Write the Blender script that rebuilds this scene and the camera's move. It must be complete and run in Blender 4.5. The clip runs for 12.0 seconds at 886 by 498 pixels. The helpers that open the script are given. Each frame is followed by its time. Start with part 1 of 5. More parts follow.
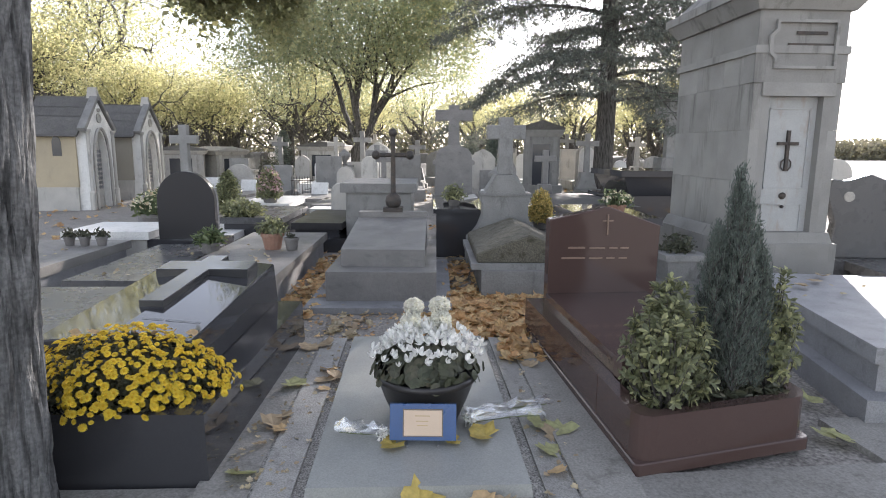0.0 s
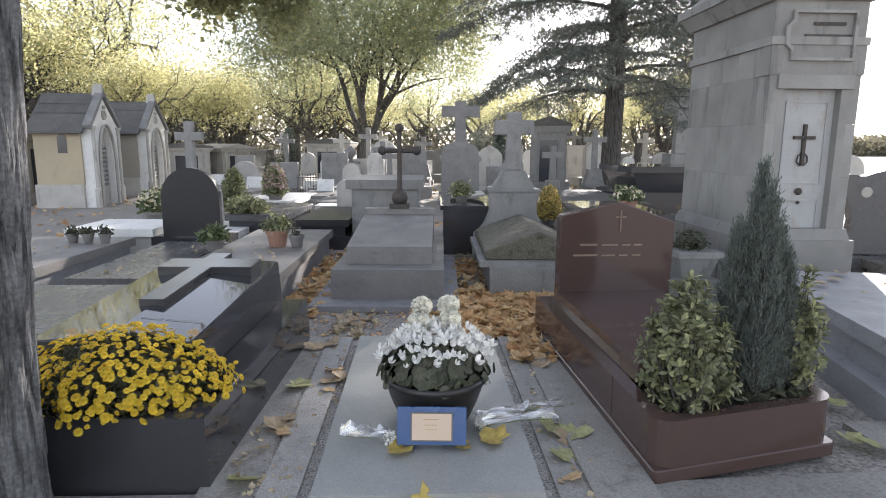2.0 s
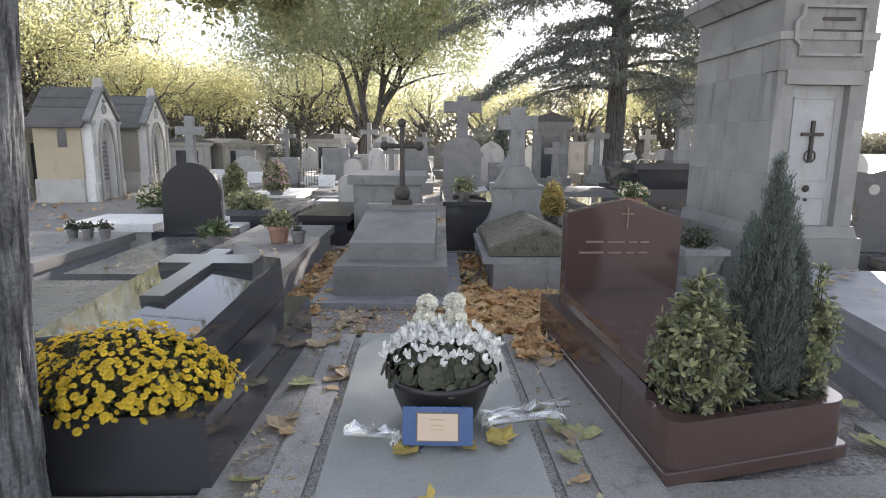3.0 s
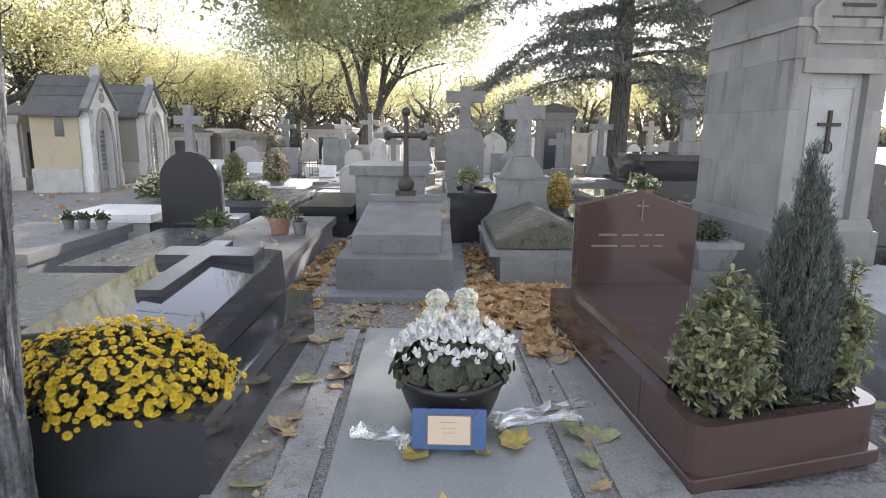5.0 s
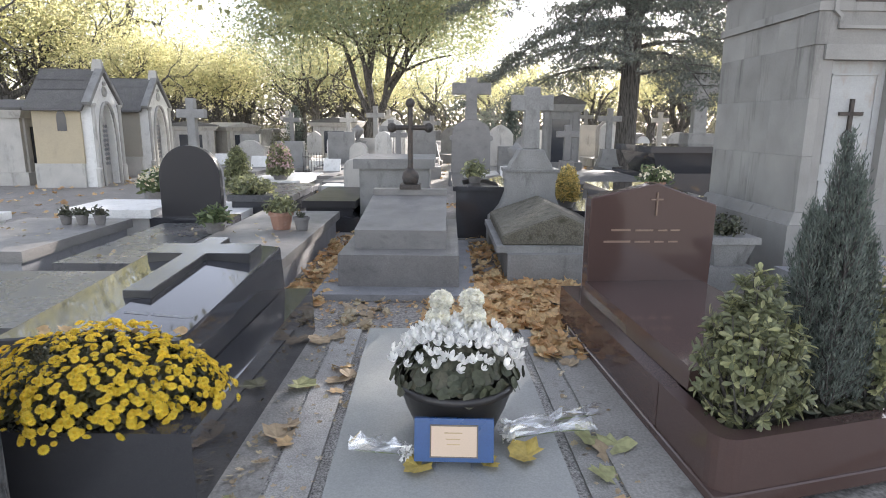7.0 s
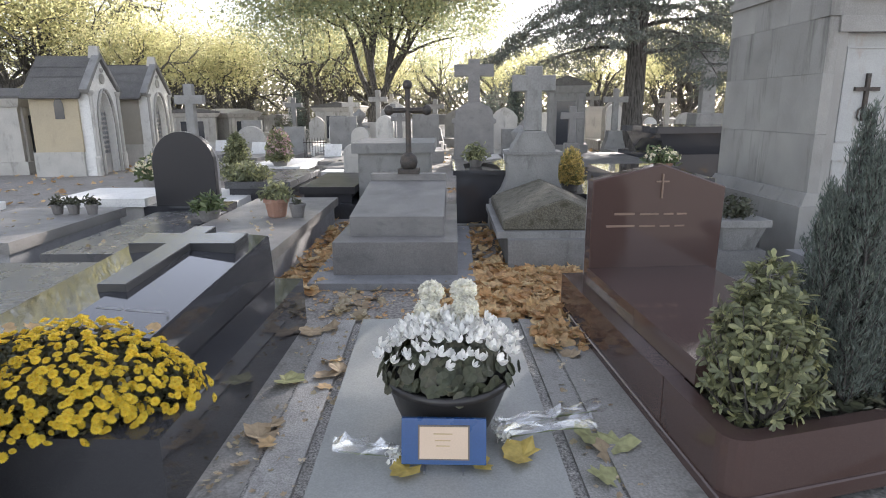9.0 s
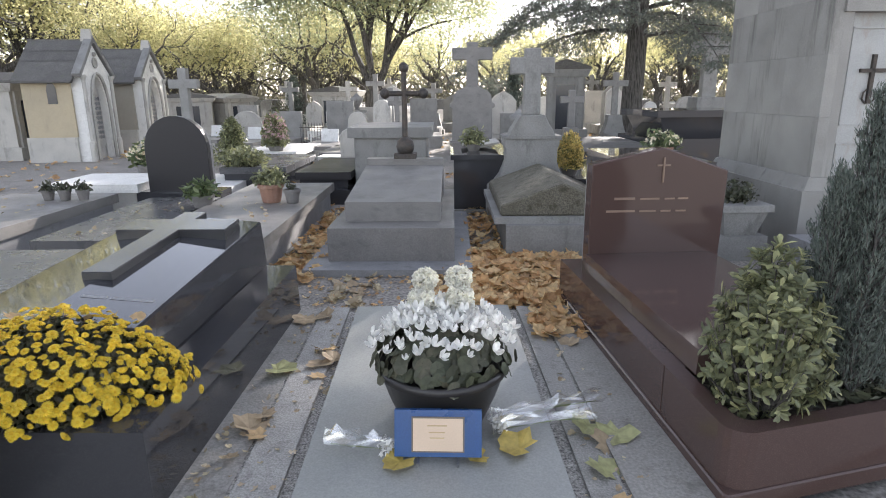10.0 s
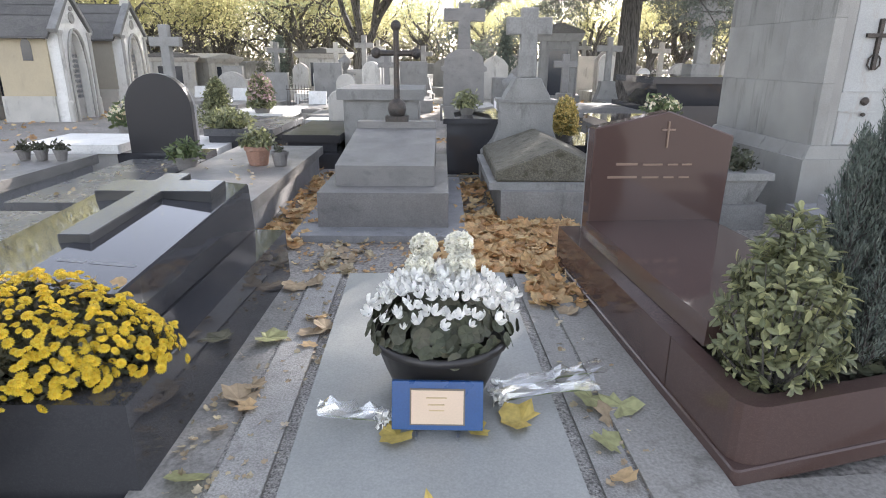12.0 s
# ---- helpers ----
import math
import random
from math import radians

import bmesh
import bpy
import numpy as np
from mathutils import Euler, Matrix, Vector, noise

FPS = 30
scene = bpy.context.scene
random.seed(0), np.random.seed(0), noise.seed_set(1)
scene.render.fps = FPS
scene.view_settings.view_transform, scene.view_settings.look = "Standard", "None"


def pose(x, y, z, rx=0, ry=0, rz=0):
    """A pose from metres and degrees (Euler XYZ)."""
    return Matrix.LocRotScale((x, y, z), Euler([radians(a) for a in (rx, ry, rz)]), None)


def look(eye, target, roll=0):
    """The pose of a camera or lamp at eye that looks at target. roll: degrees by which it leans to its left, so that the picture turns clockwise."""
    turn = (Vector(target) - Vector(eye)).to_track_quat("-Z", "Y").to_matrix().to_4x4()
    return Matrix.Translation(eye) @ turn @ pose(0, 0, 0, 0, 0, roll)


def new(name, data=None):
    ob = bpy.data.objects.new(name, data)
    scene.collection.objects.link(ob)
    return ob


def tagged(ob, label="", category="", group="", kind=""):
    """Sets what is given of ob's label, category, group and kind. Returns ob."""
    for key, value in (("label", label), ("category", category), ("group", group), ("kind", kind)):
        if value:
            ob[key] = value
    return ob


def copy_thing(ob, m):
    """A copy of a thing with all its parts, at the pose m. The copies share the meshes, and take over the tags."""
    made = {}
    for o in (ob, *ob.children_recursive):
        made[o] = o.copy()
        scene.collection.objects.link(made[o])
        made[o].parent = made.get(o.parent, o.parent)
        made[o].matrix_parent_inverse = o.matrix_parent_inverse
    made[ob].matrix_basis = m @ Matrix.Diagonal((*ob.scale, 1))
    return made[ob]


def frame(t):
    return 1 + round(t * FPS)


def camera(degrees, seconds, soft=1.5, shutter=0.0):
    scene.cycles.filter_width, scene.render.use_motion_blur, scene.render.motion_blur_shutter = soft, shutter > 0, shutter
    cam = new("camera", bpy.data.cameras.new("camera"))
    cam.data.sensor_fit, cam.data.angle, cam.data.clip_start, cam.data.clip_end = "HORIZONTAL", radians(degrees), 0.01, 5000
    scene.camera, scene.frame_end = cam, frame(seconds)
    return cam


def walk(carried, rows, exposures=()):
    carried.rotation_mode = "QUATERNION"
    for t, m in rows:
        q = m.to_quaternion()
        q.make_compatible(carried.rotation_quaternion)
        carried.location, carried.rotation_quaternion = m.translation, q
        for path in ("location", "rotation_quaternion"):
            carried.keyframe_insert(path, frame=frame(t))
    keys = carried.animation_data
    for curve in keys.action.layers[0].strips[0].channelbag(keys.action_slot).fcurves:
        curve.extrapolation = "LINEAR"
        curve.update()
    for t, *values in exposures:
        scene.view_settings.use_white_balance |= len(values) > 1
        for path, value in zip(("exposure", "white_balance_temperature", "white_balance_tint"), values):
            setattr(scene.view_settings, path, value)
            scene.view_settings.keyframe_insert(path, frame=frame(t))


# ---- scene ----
cam = camera(73.43, 12.0, soft=1.0)


def aim(x, y, z, yaw, pitch, roll):
    """Camera pose from a heading to the left of +y, a pitch up and a roll, in degrees."""
    a, b = radians(yaw), radians(pitch)
    ahead = Vector((-math.sin(a) * math.cos(b), math.cos(a) * math.cos(b), math.sin(b)))
    return look((x, y, z), Vector((x, y, z)) + ahead, roll)


ROWS = [
    (0, 0.0093, 0.0144, 1.5558, 0.241, -9.765, 0.433),
    (1, 0.0045, 0.0552, 1.5558, 0.578, -9.870, 0.372),
    (2, -0.0082, 0.1290, 1.5351, 0.812, -10.036, 0.294),
    (3, -0.0402, 0.1876, 1.5284, 0.826, -10.420, 0.514),
    (5, -0.0984, 0.3420, 1.5061, 0.795, -11.224, 0.716),
    (6, -0.1073, 0.4419, 1.4983, 1.047, -11.650, 0.626),
    (7, -0.0899, 0.5236, 1.4919, 1.443, -11.868, 0.433),
    (9, -0.0167, 0.6991, 1.4702, 2.129, -13.337, -0.336),
    (9.5, -0.0010, 0.7462, 1.4602, 2.181, -13.943, -0.500),
    (10, 0.0002, 0.7819, 1.4519, 2.045, -14.711, -0.432),
    (10.5, -0.0109, 0.8153, 1.4408, 1.696, -15.476, -0.371),
    (11, -0.0258, 0.8616, 1.4261, 1.437, -16.279, -0.113),
    (11.5, -0.0410, 0.8924, 1.4154, 1.100, -17.155, 0.183),
    (12, -0.0542, 0.9011, 1.4080, 0.770, -17.855, 0.454),
]
EV, KELVIN, TINT = 1.76, 6250, 16
LIGHTENING = [(0, 0.0), (3.2, 0.0), (5.0, 0.2), (6.0, 0.45), (7.2, 0.24), (9.0, 0.12), (10.5, 0.27), (11.5, 0.42), (12.0, 0.48)]
walk(cam, [(r[0], aim(*r[1:])) for r in ROWS], [(t, EV + e, KELVIN, TINT) for t, e in LIGHTENING])

# ---- world and light ----
SUN_AZ, SUN_EL = radians(24), radians(21)   # azimuth from +y towards +x
world = bpy.data.worlds.new("world")
scene.world = world
world.use_nodes = True
wn = world.node_tree.nodes
sky = wn.new("ShaderNodeTexSky")
sky.sky_type = "NISHITA"
sky.sun_disc = False
sky.sun_elevation, sky.sun_rotation = SUN_EL, SUN_AZ
sky.air_density, sky.dust_density, sky.ozone_density = 1.0, 0.4, 0.0
wn["Background"].inputs[1].default_value = 0.14
haze = wn.new("ShaderNodeHueSaturation")   # thin autumn haze takes the blue out of the sky
haze.inputs["Saturation"].default_value, haze.inputs["Value"].default_value = 0.42, 0.8
world.node_tree.links.new(sky.outputs[0], haze.inputs["Color"])
world.node_tree.links.new(haze.outputs[0], wn["Background"].inputs[0])
sun_data = bpy.data.lights.new("sun", "SUN")
sun_data.energy, sun_data.angle, sun_data.color = 5.0, radians(0.6), (1.0, 0.93, 0.82)
sun = new("sun", sun_data)
to_sun = Vector((math.sin(SUN_AZ) * math.cos(SUN_EL), math.cos(SUN_AZ) * math.cos(SUN_EL), math.sin(SUN_EL)))
sun.matrix_world = look(to_sun * 60, (0, 0, 0))


# ---- materials ----
def nodes_of(name):
    m = bpy.data.materials.new(name)
    m.use_nodes = True
    return m, m.node_tree.nodes, m.node_tree.links, m.node_tree.nodes["Principled BSDF"]


def ramp(n, stops):
    r = n.new("ShaderNodeValToRGB")
    e = r.color_ramp.elements
    while len(e) < len(stops):
        e.new(0.5)
    for s, (p, c) in zip(e, stops):
        s.position, s.color = p, (c, c, c, 1) if isinstance(c, float) else (*c, 1)
    return r


def surface(name, base, var, rough=0.8, scale=5.0, fine=90.0, grain=0.25, bump=0.25, stain=None, stain_amount=0.55, metal=0.0, spread=0.12, streak=1.0):
    """Stone, metal, paint and soil: two scales of colour, stains with shapes of their own, and fine relief."""
    m, n, l, b = nodes_of(name)
    co = n.new("ShaderNodeTexCoord")
    info = n.new("ShaderNodeObjectInfo")
    shift = n.new("ShaderNodeVectorMath")
    shift.operation = "MULTIPLY_ADD"
    l.new(info.outputs["Random"], shift.inputs[0])
    shift.inputs[1].default_value = (37, 53, 71)
    l.new(co.outputs["Object"], shift.inputs[2])
    big, small = n.new("ShaderNodeTexNoise"), n.new("ShaderNodeTexNoise")
    big.inputs["Scale"].default_value, big.inputs["Detail"].default_value = scale, 6
    small.inputs["Scale"].default_value, small.inputs["Detail"].default_value = fine, 4
    l.new(shift.outputs[0], big.inputs["Vector"])
    l.new(shift.outputs[0], small.inputs["Vector"])
    mixed = n.new("ShaderNodeMix")
    mixed.data_type = "RGBA"
    r1 = ramp(n, [(0.25, 0.0), (0.75, 1.0)])
    l.new(big.outputs["Fac"], r1.inputs[0])
    l.new(r1.outputs[0], mixed.inputs["Factor"])
    mixed.inputs["A"].default_value, mixed.inputs["B"].default_value = (*base, 1), (*var, 1)
    r2 = ramp(n, [(0.3, 1.0 - grain), (0.7, 1.0 + grain)])
    l.new(small.outputs["Fac"], r2.inputs[0])
    mul = n.new("ShaderNodeMix")
    mul.data_type, mul.blend_type = "RGBA", "MULTIPLY"
    mul.inputs["Factor"].default_value = 1.0
    l.new(mixed.outputs["Result"], mul.inputs["A"])
    l.new(r2.outputs[0], mul.inputs["B"])
    out = mul.outputs["Result"]
    if stain:
        st = n.new("ShaderNodeTexNoise")
        st.inputs["Scale"].default_value, st.inputs["Detail"].default_value, st.inputs["Roughness"].default_value = scale * 1.7, 9, 0.68
        mp = n.new("ShaderNodeMapping")
        mp.inputs["Scale"].default_value = (1, 1, streak)
        l.new(shift.outputs[0], mp.inputs[0])
        l.new(mp.outputs[0], st.inputs["Vector"])
        r3 = ramp(n, [(0.55, 0.0), (0.57 + spread, stain_amount)])
        l.new(st.outputs["Fac"], r3.inputs[0])
        sm = n.new("ShaderNodeMix")
        sm.data_type = "RGBA"
        l.new(r3.outputs[0], sm.inputs["Factor"])
        l.new(out, sm.inputs["A"])
        sm.inputs["B"].default_value = (*stain, 1)
        out = sm.outputs["Result"]
    var_ob = n.new("ShaderNodeHueSaturation")
    vr = n.new("ShaderNodeMapRange")
    vr.inputs["To Min"].default_value, vr.inputs["To Max"].default_value = 0.9, 1.1
    l.new(info.outputs["Random"], vr.inputs[0])
    l.new(vr.outputs[0], var_ob.inputs["Value"])
    l.new(out, var_ob.inputs["Color"])
    l.new(var_ob.outputs[0], b.inputs["Base Color"])
    rr = n.new("ShaderNodeMapRange")
    rr.inputs["To Min"].default_value, rr.inputs["To Max"].default_value = max(rough - 0.12, 0.03), min(rough + 0.12, 1)
    l.new(big.outputs["Fac"], rr.inputs[0])
    l.new(rr.outputs[0], b.inputs["Roughness"])
    b.inputs["Metallic"].default_value = metal
    if bump:
        bp = n.new("ShaderNodeBump")
        bp.inputs["Strength"].default_value, bp.inputs["Distance"].default_value = bump, 0.01
        l.new(small.outputs["Fac"], bp.inputs["Height"])
        l.new(bp.outputs[0], b.inputs["Normal"])
    return m


def granite(name, base, fleck, rough=0.08, size=260.0, amount=0.35, gloss=0.5):
    """Polished stone with mineral flecks and a slightly dusty gloss."""
    m, n, l, b = nodes_of(name)
    co = n.new("ShaderNodeTexCoord")
    v = n.new("ShaderNodeTexNoise")
    v.inputs["Scale"].default_value, v.inputs["Detail"].default_value, v.inputs["Roughness"].default_value = size, 3, 0.8
    l.new(co.outputs["Object"], v.inputs["Vector"])
    r = ramp(n, [(0.5, 0.0), (0.68, amount)])
    l.new(v.outputs["Fac"], r.inputs[0])
    mx = n.new("ShaderNodeMix")
    mx.data_type = "RGBA"
    l.new(r.outputs[0], mx.inputs["Factor"])
    mx.inputs["A"].default_value, mx.inputs["B"].default_value = (*base, 1), (*fleck, 1)
    l.new(mx.outputs["Result"], b.inputs["Base Color"])
    d = n.new("ShaderNodeTexNoise")
    d.inputs["Scale"].default_value, d.inputs["Detail"].default_value, d.inputs["Roughness"].default_value = 3.5, 8, 0.65
    l.new(co.outputs["Object"], d.inputs["Vector"])
    rr = ramp(n, [(0.4, rough), (0.9, rough + 0.1)])
    l.new(d.outputs["Fac"], rr.inputs[0])
    l.new(rr.outputs[0], b.inputs["Roughness"])
    b.inputs["Specular IOR Level"].default_value = gloss
    return m


def foliage(name, colours, through_light=0.45, rough=0.55):
    """Leaves and petals: a colour for each piece, and light that shines through."""
    m, n, l, b = nodes_of(name)
    g = n.new("ShaderNodeNewGeometry")
    k = len(colours)
    r = ramp(n, [((i + 0.5) / k, c) for i, c in enumerate(colours)])
    l.new(g.outputs["Random Per Island"], r.inputs[0])
    co = n.new("ShaderNodeTexCoord")
    ns = n.new("ShaderNodeTexNoise")
    ns.inputs["Scale"].default_value = 30
    l.new(co.outputs["Object"], ns.inputs["Vector"])
    nr = ramp(n, [(0.3, 0.75), (0.7, 1.2)])
    l.new(ns.outputs["Fac"], nr.inputs[0])
    mu = n.new("ShaderNodeMix")
    mu.data_type, mu.blend_type = "RGBA", "MULTIPLY"
    mu.inputs["Factor"].default_value = 1.0
    l.new(r.outputs[0], mu.inputs["A"])
    l.new(nr.outputs[0], mu.inputs["B"])
    l.new(mu.outputs["Result"], b.inputs["Base Color"])
    b.inputs["Roughness"].default_value = rough
    t = n.new("ShaderNodeBsdfTranslucent")
    l.new(mu.outputs["Result"], t.inputs["Color"])
    ms = n.new("ShaderNodeMixShader")
    ms.inputs[0].default_value = through_light
    l.new(b.outputs[0], ms.inputs[1])
    l.new(t.outputs[0], ms.inputs[2])
    l.new(ms.outputs[0], n["Material Output"].inputs["Surface"])
    return m


def bark(name, base, var, furrow=9.0):
    m = surface(name, base, var, rough=0.92, scale=6, fine=60, grain=0.35, bump=0.4)
    n, l = m.node_tree.nodes, m.node_tree.links
    co = n.new("ShaderNodeTexCoord")
    mp = n.new("ShaderNodeMapping")
    mp.inputs["Scale"].default_value = (furrow * 4, furrow * 4, furrow * 0.45)
    ns = n.new("ShaderNodeTexNoise")
    ns.inputs["Scale"].default_value, ns.inputs["Detail"].default_value = 1.0, 7
    l.new(co.outputs["Object"], mp.inputs[0])
    l.new(mp.outputs[0], ns.inputs["Vector"])
    b = n["Principled BSDF"]
    bp = n.new("ShaderNodeBump")
    bp.inputs["Strength"].default_value, bp.inputs["Distance"].default_value = 1.0, 0.03
    l.new(ns.outputs["Fac"], bp.inputs["Height"])
    l.new(bp.outputs[0], b.inputs["Normal"])
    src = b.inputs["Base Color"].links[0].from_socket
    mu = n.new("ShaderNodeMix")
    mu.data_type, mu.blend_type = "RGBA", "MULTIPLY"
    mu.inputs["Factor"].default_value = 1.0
    # furrow shade is put into the colour: darker where the relief dips
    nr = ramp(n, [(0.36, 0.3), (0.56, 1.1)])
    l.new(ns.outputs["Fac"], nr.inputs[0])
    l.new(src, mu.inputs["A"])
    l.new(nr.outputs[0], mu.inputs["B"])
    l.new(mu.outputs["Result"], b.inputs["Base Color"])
    return m


M = {}
M["soil"] = surface("soil", (0.21, 0.195, 0.175), (0.28, 0.26, 0.235), 0.95, 3, 45, 0.5, 0.9, (0.09, 0.076, 0.062))
M["concrete"] = surface("concrete", (0.29, 0.278, 0.255), (0.23, 0.22, 0.2), 0.9, 5, 75, 0.22, 0.45, (0.12, 0.112, 0.1), 0.65)
M["terrazzo"] = surface("terrazzo", (0.35, 0.34, 0.315), (0.28, 0.27, 0.25), 0.85, 9, 120, 0.28, 0.5, (0.14, 0.13, 0.115), 0.65)
M["joint"] = surface("joint", (0.24, 0.23, 0.21), (0.36, 0.345, 0.32), 0.95, 14, 110, 0.7, 0.9)
M["white_stone"] = surface("white_stone", (0.3, 0.305, 0.285), (0.24, 0.245, 0.23), 0.42, 3, 120, 0.12, 0.1, (0.36, 0.36, 0.34), 0.5, spread=0.22)
M["grey_stone"] = surface("grey_stone", (0.265, 0.26, 0.247), (0.2, 0.196, 0.187), 0.85, 4, 70, 0.12, 0.35, (0.1, 0.097, 0.09), 0.6, streak=0.5)
M["pale_stone"] = surface("pale_stone", (0.47, 0.45, 0.41), (0.37, 0.355, 0.325), 0.85, 3, 90, 0.16, 0.3, (0.15, 0.145, 0.13), 0.65, streak=0.35)
M["ashlar"] = surface("ashlar", (0.305, 0.297, 0.275), (0.215, 0.208, 0.195), 0.85, 2.2, 110, 0.1, 0.3, (0.075, 0.072, 0.066), 0.9, streak=0.12, spread=0.16)
M["grey_render"] = surface("grey_render", (0.37, 0.34, 0.28), (0.31, 0.285, 0.24), 0.88, 1.5, 80, 0.12, 0.2, (0.2, 0.18, 0.15), 0.4, streak=0.4, spread=0.25)
M["beige_wall"] = surface("beige_wall", (0.47, 0.395, 0.27), (0.39, 0.335, 0.24), 0.88, 1.5, 80, 0.12, 0.2, (0.2, 0.18, 0.15), 0.5, streak=0.4, spread=0.25)
# pale stone in full sun: the brightness is put into the colour
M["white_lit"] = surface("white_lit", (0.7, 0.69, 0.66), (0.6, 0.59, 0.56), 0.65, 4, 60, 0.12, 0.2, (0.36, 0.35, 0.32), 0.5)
M["slate"] = surface("slate", (0.085, 0.08, 0.074), (0.13, 0.123, 0.114), 0.75, 4, 60, 0.35, 0.4, (0.1, 0.11, 0.07), 0.5)
M["black_granite"] = granite("black_granite", (0.038, 0.038, 0.042), (0.15, 0.15, 0.155), 0.03, 300, 0.4, 0.6)
M["grey_granite"] = granite("grey_granite", (0.085, 0.085, 0.087), (0.23, 0.23, 0.23), 0.26, 220, 0.6, 0.35)
M["rough_granite"] = surface("rough_granite", (0.28, 0.28, 0.285), (0.22, 0.22, 0.225), 0.6, 5, 150, 0.22, 0.2, (0.11, 0.11, 0.108), 0.5)
M["red_granite"] = granite("red_granite", (0.072, 0.046, 0.04), (0.2, 0.14, 0.125), 0.06, 300, 0.5, 0.5)
M["tomb_granite"] = surface("tomb_granite", (0.21, 0.2, 0.188), (0.155, 0.148, 0.14), 0.5, 4, 140, 0.25, 0.15, (0.09, 0.09, 0.085), 0.55, streak=1.5)
M["iron"] = surface("iron", (0.045, 0.045, 0.045), (0.095, 0.075, 0.06), 0.6, 12, 90, 0.3, 0.3, metal=0.4)
M["door_paint"] = surface("door_paint", (0.43, 0.435, 0.425), (0.35, 0.355, 0.345), 0.55, 4, 120, 0.1, 0.15, (0.3, 0.22, 0.15), 0.5, streak=0.3)
M["dull_black"] = granite("dull_black", (0.022, 0.021, 0.024), (0.06, 0.06, 0.062), 0.34, 300, 0.3, 0.3)
M["worn_granite"] = granite("worn_granite", (0.045, 0.045, 0.046), (0.15, 0.15, 0.15), 0.2, 300, 0.4, 0.35)
M["moss"] = surface("moss", (0.16, 0.147, 0.115), (0.1, 0.092, 0.066), 0.9, 6, 90, 0.45, 0.8, (0.06, 0.055, 0.036), 0.9, spread=0.06)
M["terracotta"] = surface("terracotta", (0.34, 0.19, 0.13), (0.28, 0.16, 0.115), 0.85, 9, 120, 0.2, 0.2, (0.45, 0.4, 0.34), 0.4)
M["grey_pot"] = surface("grey_pot", (0.2, 0.19, 0.18), (0.14, 0.13, 0.12), 0.7, 9, 120, 0.2, 0.2)
M["black_plastic"] = surface("black_plastic", (0.022, 0.02, 0.02), (0.035, 0.032, 0.03), 0.38, 8, 200, 0.1, 0.05)
M["blue_plaque"] = surface("blue_plaque", (0.016, 0.062, 0.19), (0.02, 0.075, 0.21), 0.3, 8, 200, 0.08, 0.02)
M["cream_plate"] = surface("cream_plate", (0.6, 0.46, 0.34), (0.56, 0.43, 0.31), 0.45, 5, 200, 0.05, 0.02)
M["dark_ink"] = surface("dark_ink", (0.12, 0.1, 0.08), (0.16, 0.13, 0.1), 0.6, 9, 200, 0.05, 0.0)
M["gilt"] = surface("gilt", (0.3, 0.21, 0.16), (0.24, 0.17, 0.13), 0.45, 9, 200, 0.1, 0.0, metal=0.3)
M["steel"] = surface("steel", (0.4, 0.4, 0.4), (0.3, 0.3, 0.3), 0.35, 9, 200, 0.1, 0.0, metal=0.9)
M["gold_trim"] = surface("gold_trim", (0.5, 0.37, 0.2), (0.45, 0.33, 0.18), 0.5, 9, 200, 0.1, 0.0)
M["dark_glass"] = granite("dark_glass", (0.03, 0.035, 0.045), (0.06, 0.06, 0.07), 0.12, 20, 0.3)
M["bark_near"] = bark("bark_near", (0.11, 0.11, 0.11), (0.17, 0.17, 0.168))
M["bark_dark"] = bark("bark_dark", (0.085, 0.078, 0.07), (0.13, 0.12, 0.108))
M["leaf_yellow"] = foliage("leaf_yellow", [(0.46, 0.45, 0.23), (0.51, 0.48, 0.24), (0.4, 0.41, 0.2), (0.54, 0.49, 0.27)], 0.7)
M["leaf_green"] = foliage("leaf_green", [(0.31, 0.35, 0.21), (0.36, 0.39, 0.23), (0.27, 0.3, 0.19), (0.48, 0.46, 0.24)], 0.62)
M["leaf_olive"] = foliage("leaf_olive", [(0.37, 0.37, 0.19), (0.33, 0.34, 0.18), (0.41, 0.39, 0.2), (0.3, 0.31, 0.17)], 0.66)
M["leaf_far"] = foliage("leaf_far", [(0.2, 0.19, 0.135), (0.24, 0.22, 0.14), (0.16, 0.15, 0.12), (0.27, 0.25, 0.15)], 0.35)
M["needle"] = foliage("needle", [(0.13, 0.145, 0.125), (0.16, 0.175, 0.145), (0.11, 0.12, 0.105), (0.2, 0.2, 0.165)], 0.3, 0.7)
M["thuja"] = foliage("thuja", [(0.11, 0.135, 0.115), (0.135, 0.16, 0.135), (0.085, 0.105, 0.09), (0.16, 0.18, 0.15)], 0.15, 0.7)
M["laurel"] = foliage("laurel", [(0.17, 0.185, 0.1), (0.22, 0.23, 0.12), (0.135, 0.15, 0.085), (0.4, 0.4, 0.2)], 0.35, 0.4)
M["herb"] = foliage("herb", [(0.1, 0.14, 0.06), (0.13, 0.17, 0.07), (0.17, 0.2, 0.09), (0.08, 0.11, 0.05)], 0.2)
M["dark_herb"] = foliage("dark_herb", [(0.06, 0.068, 0.04), (0.08, 0.085, 0.05), (0.05, 0.055, 0.035), (0.1, 0.095, 0.06)], 0.15)
M["mum_yellow"] = foliage("mum_yellow", [(0.84, 0.66, 0.06), (0.88, 0.7, 0.08), (0.78, 0.57, 0.045), (0.85, 0.64, 0.09)], 0.35)
M["mum_eye"] = foliage("mum_eye", [(0.75, 0.5, 0.015), (0.65, 0.42, 0.012)], 0.1)
M["petal_white"] = foliage("petal_white", [(0.86, 0.85, 0.8), (0.9, 0.89, 0.85), (0.82, 0.81, 0.77)], 0.3)
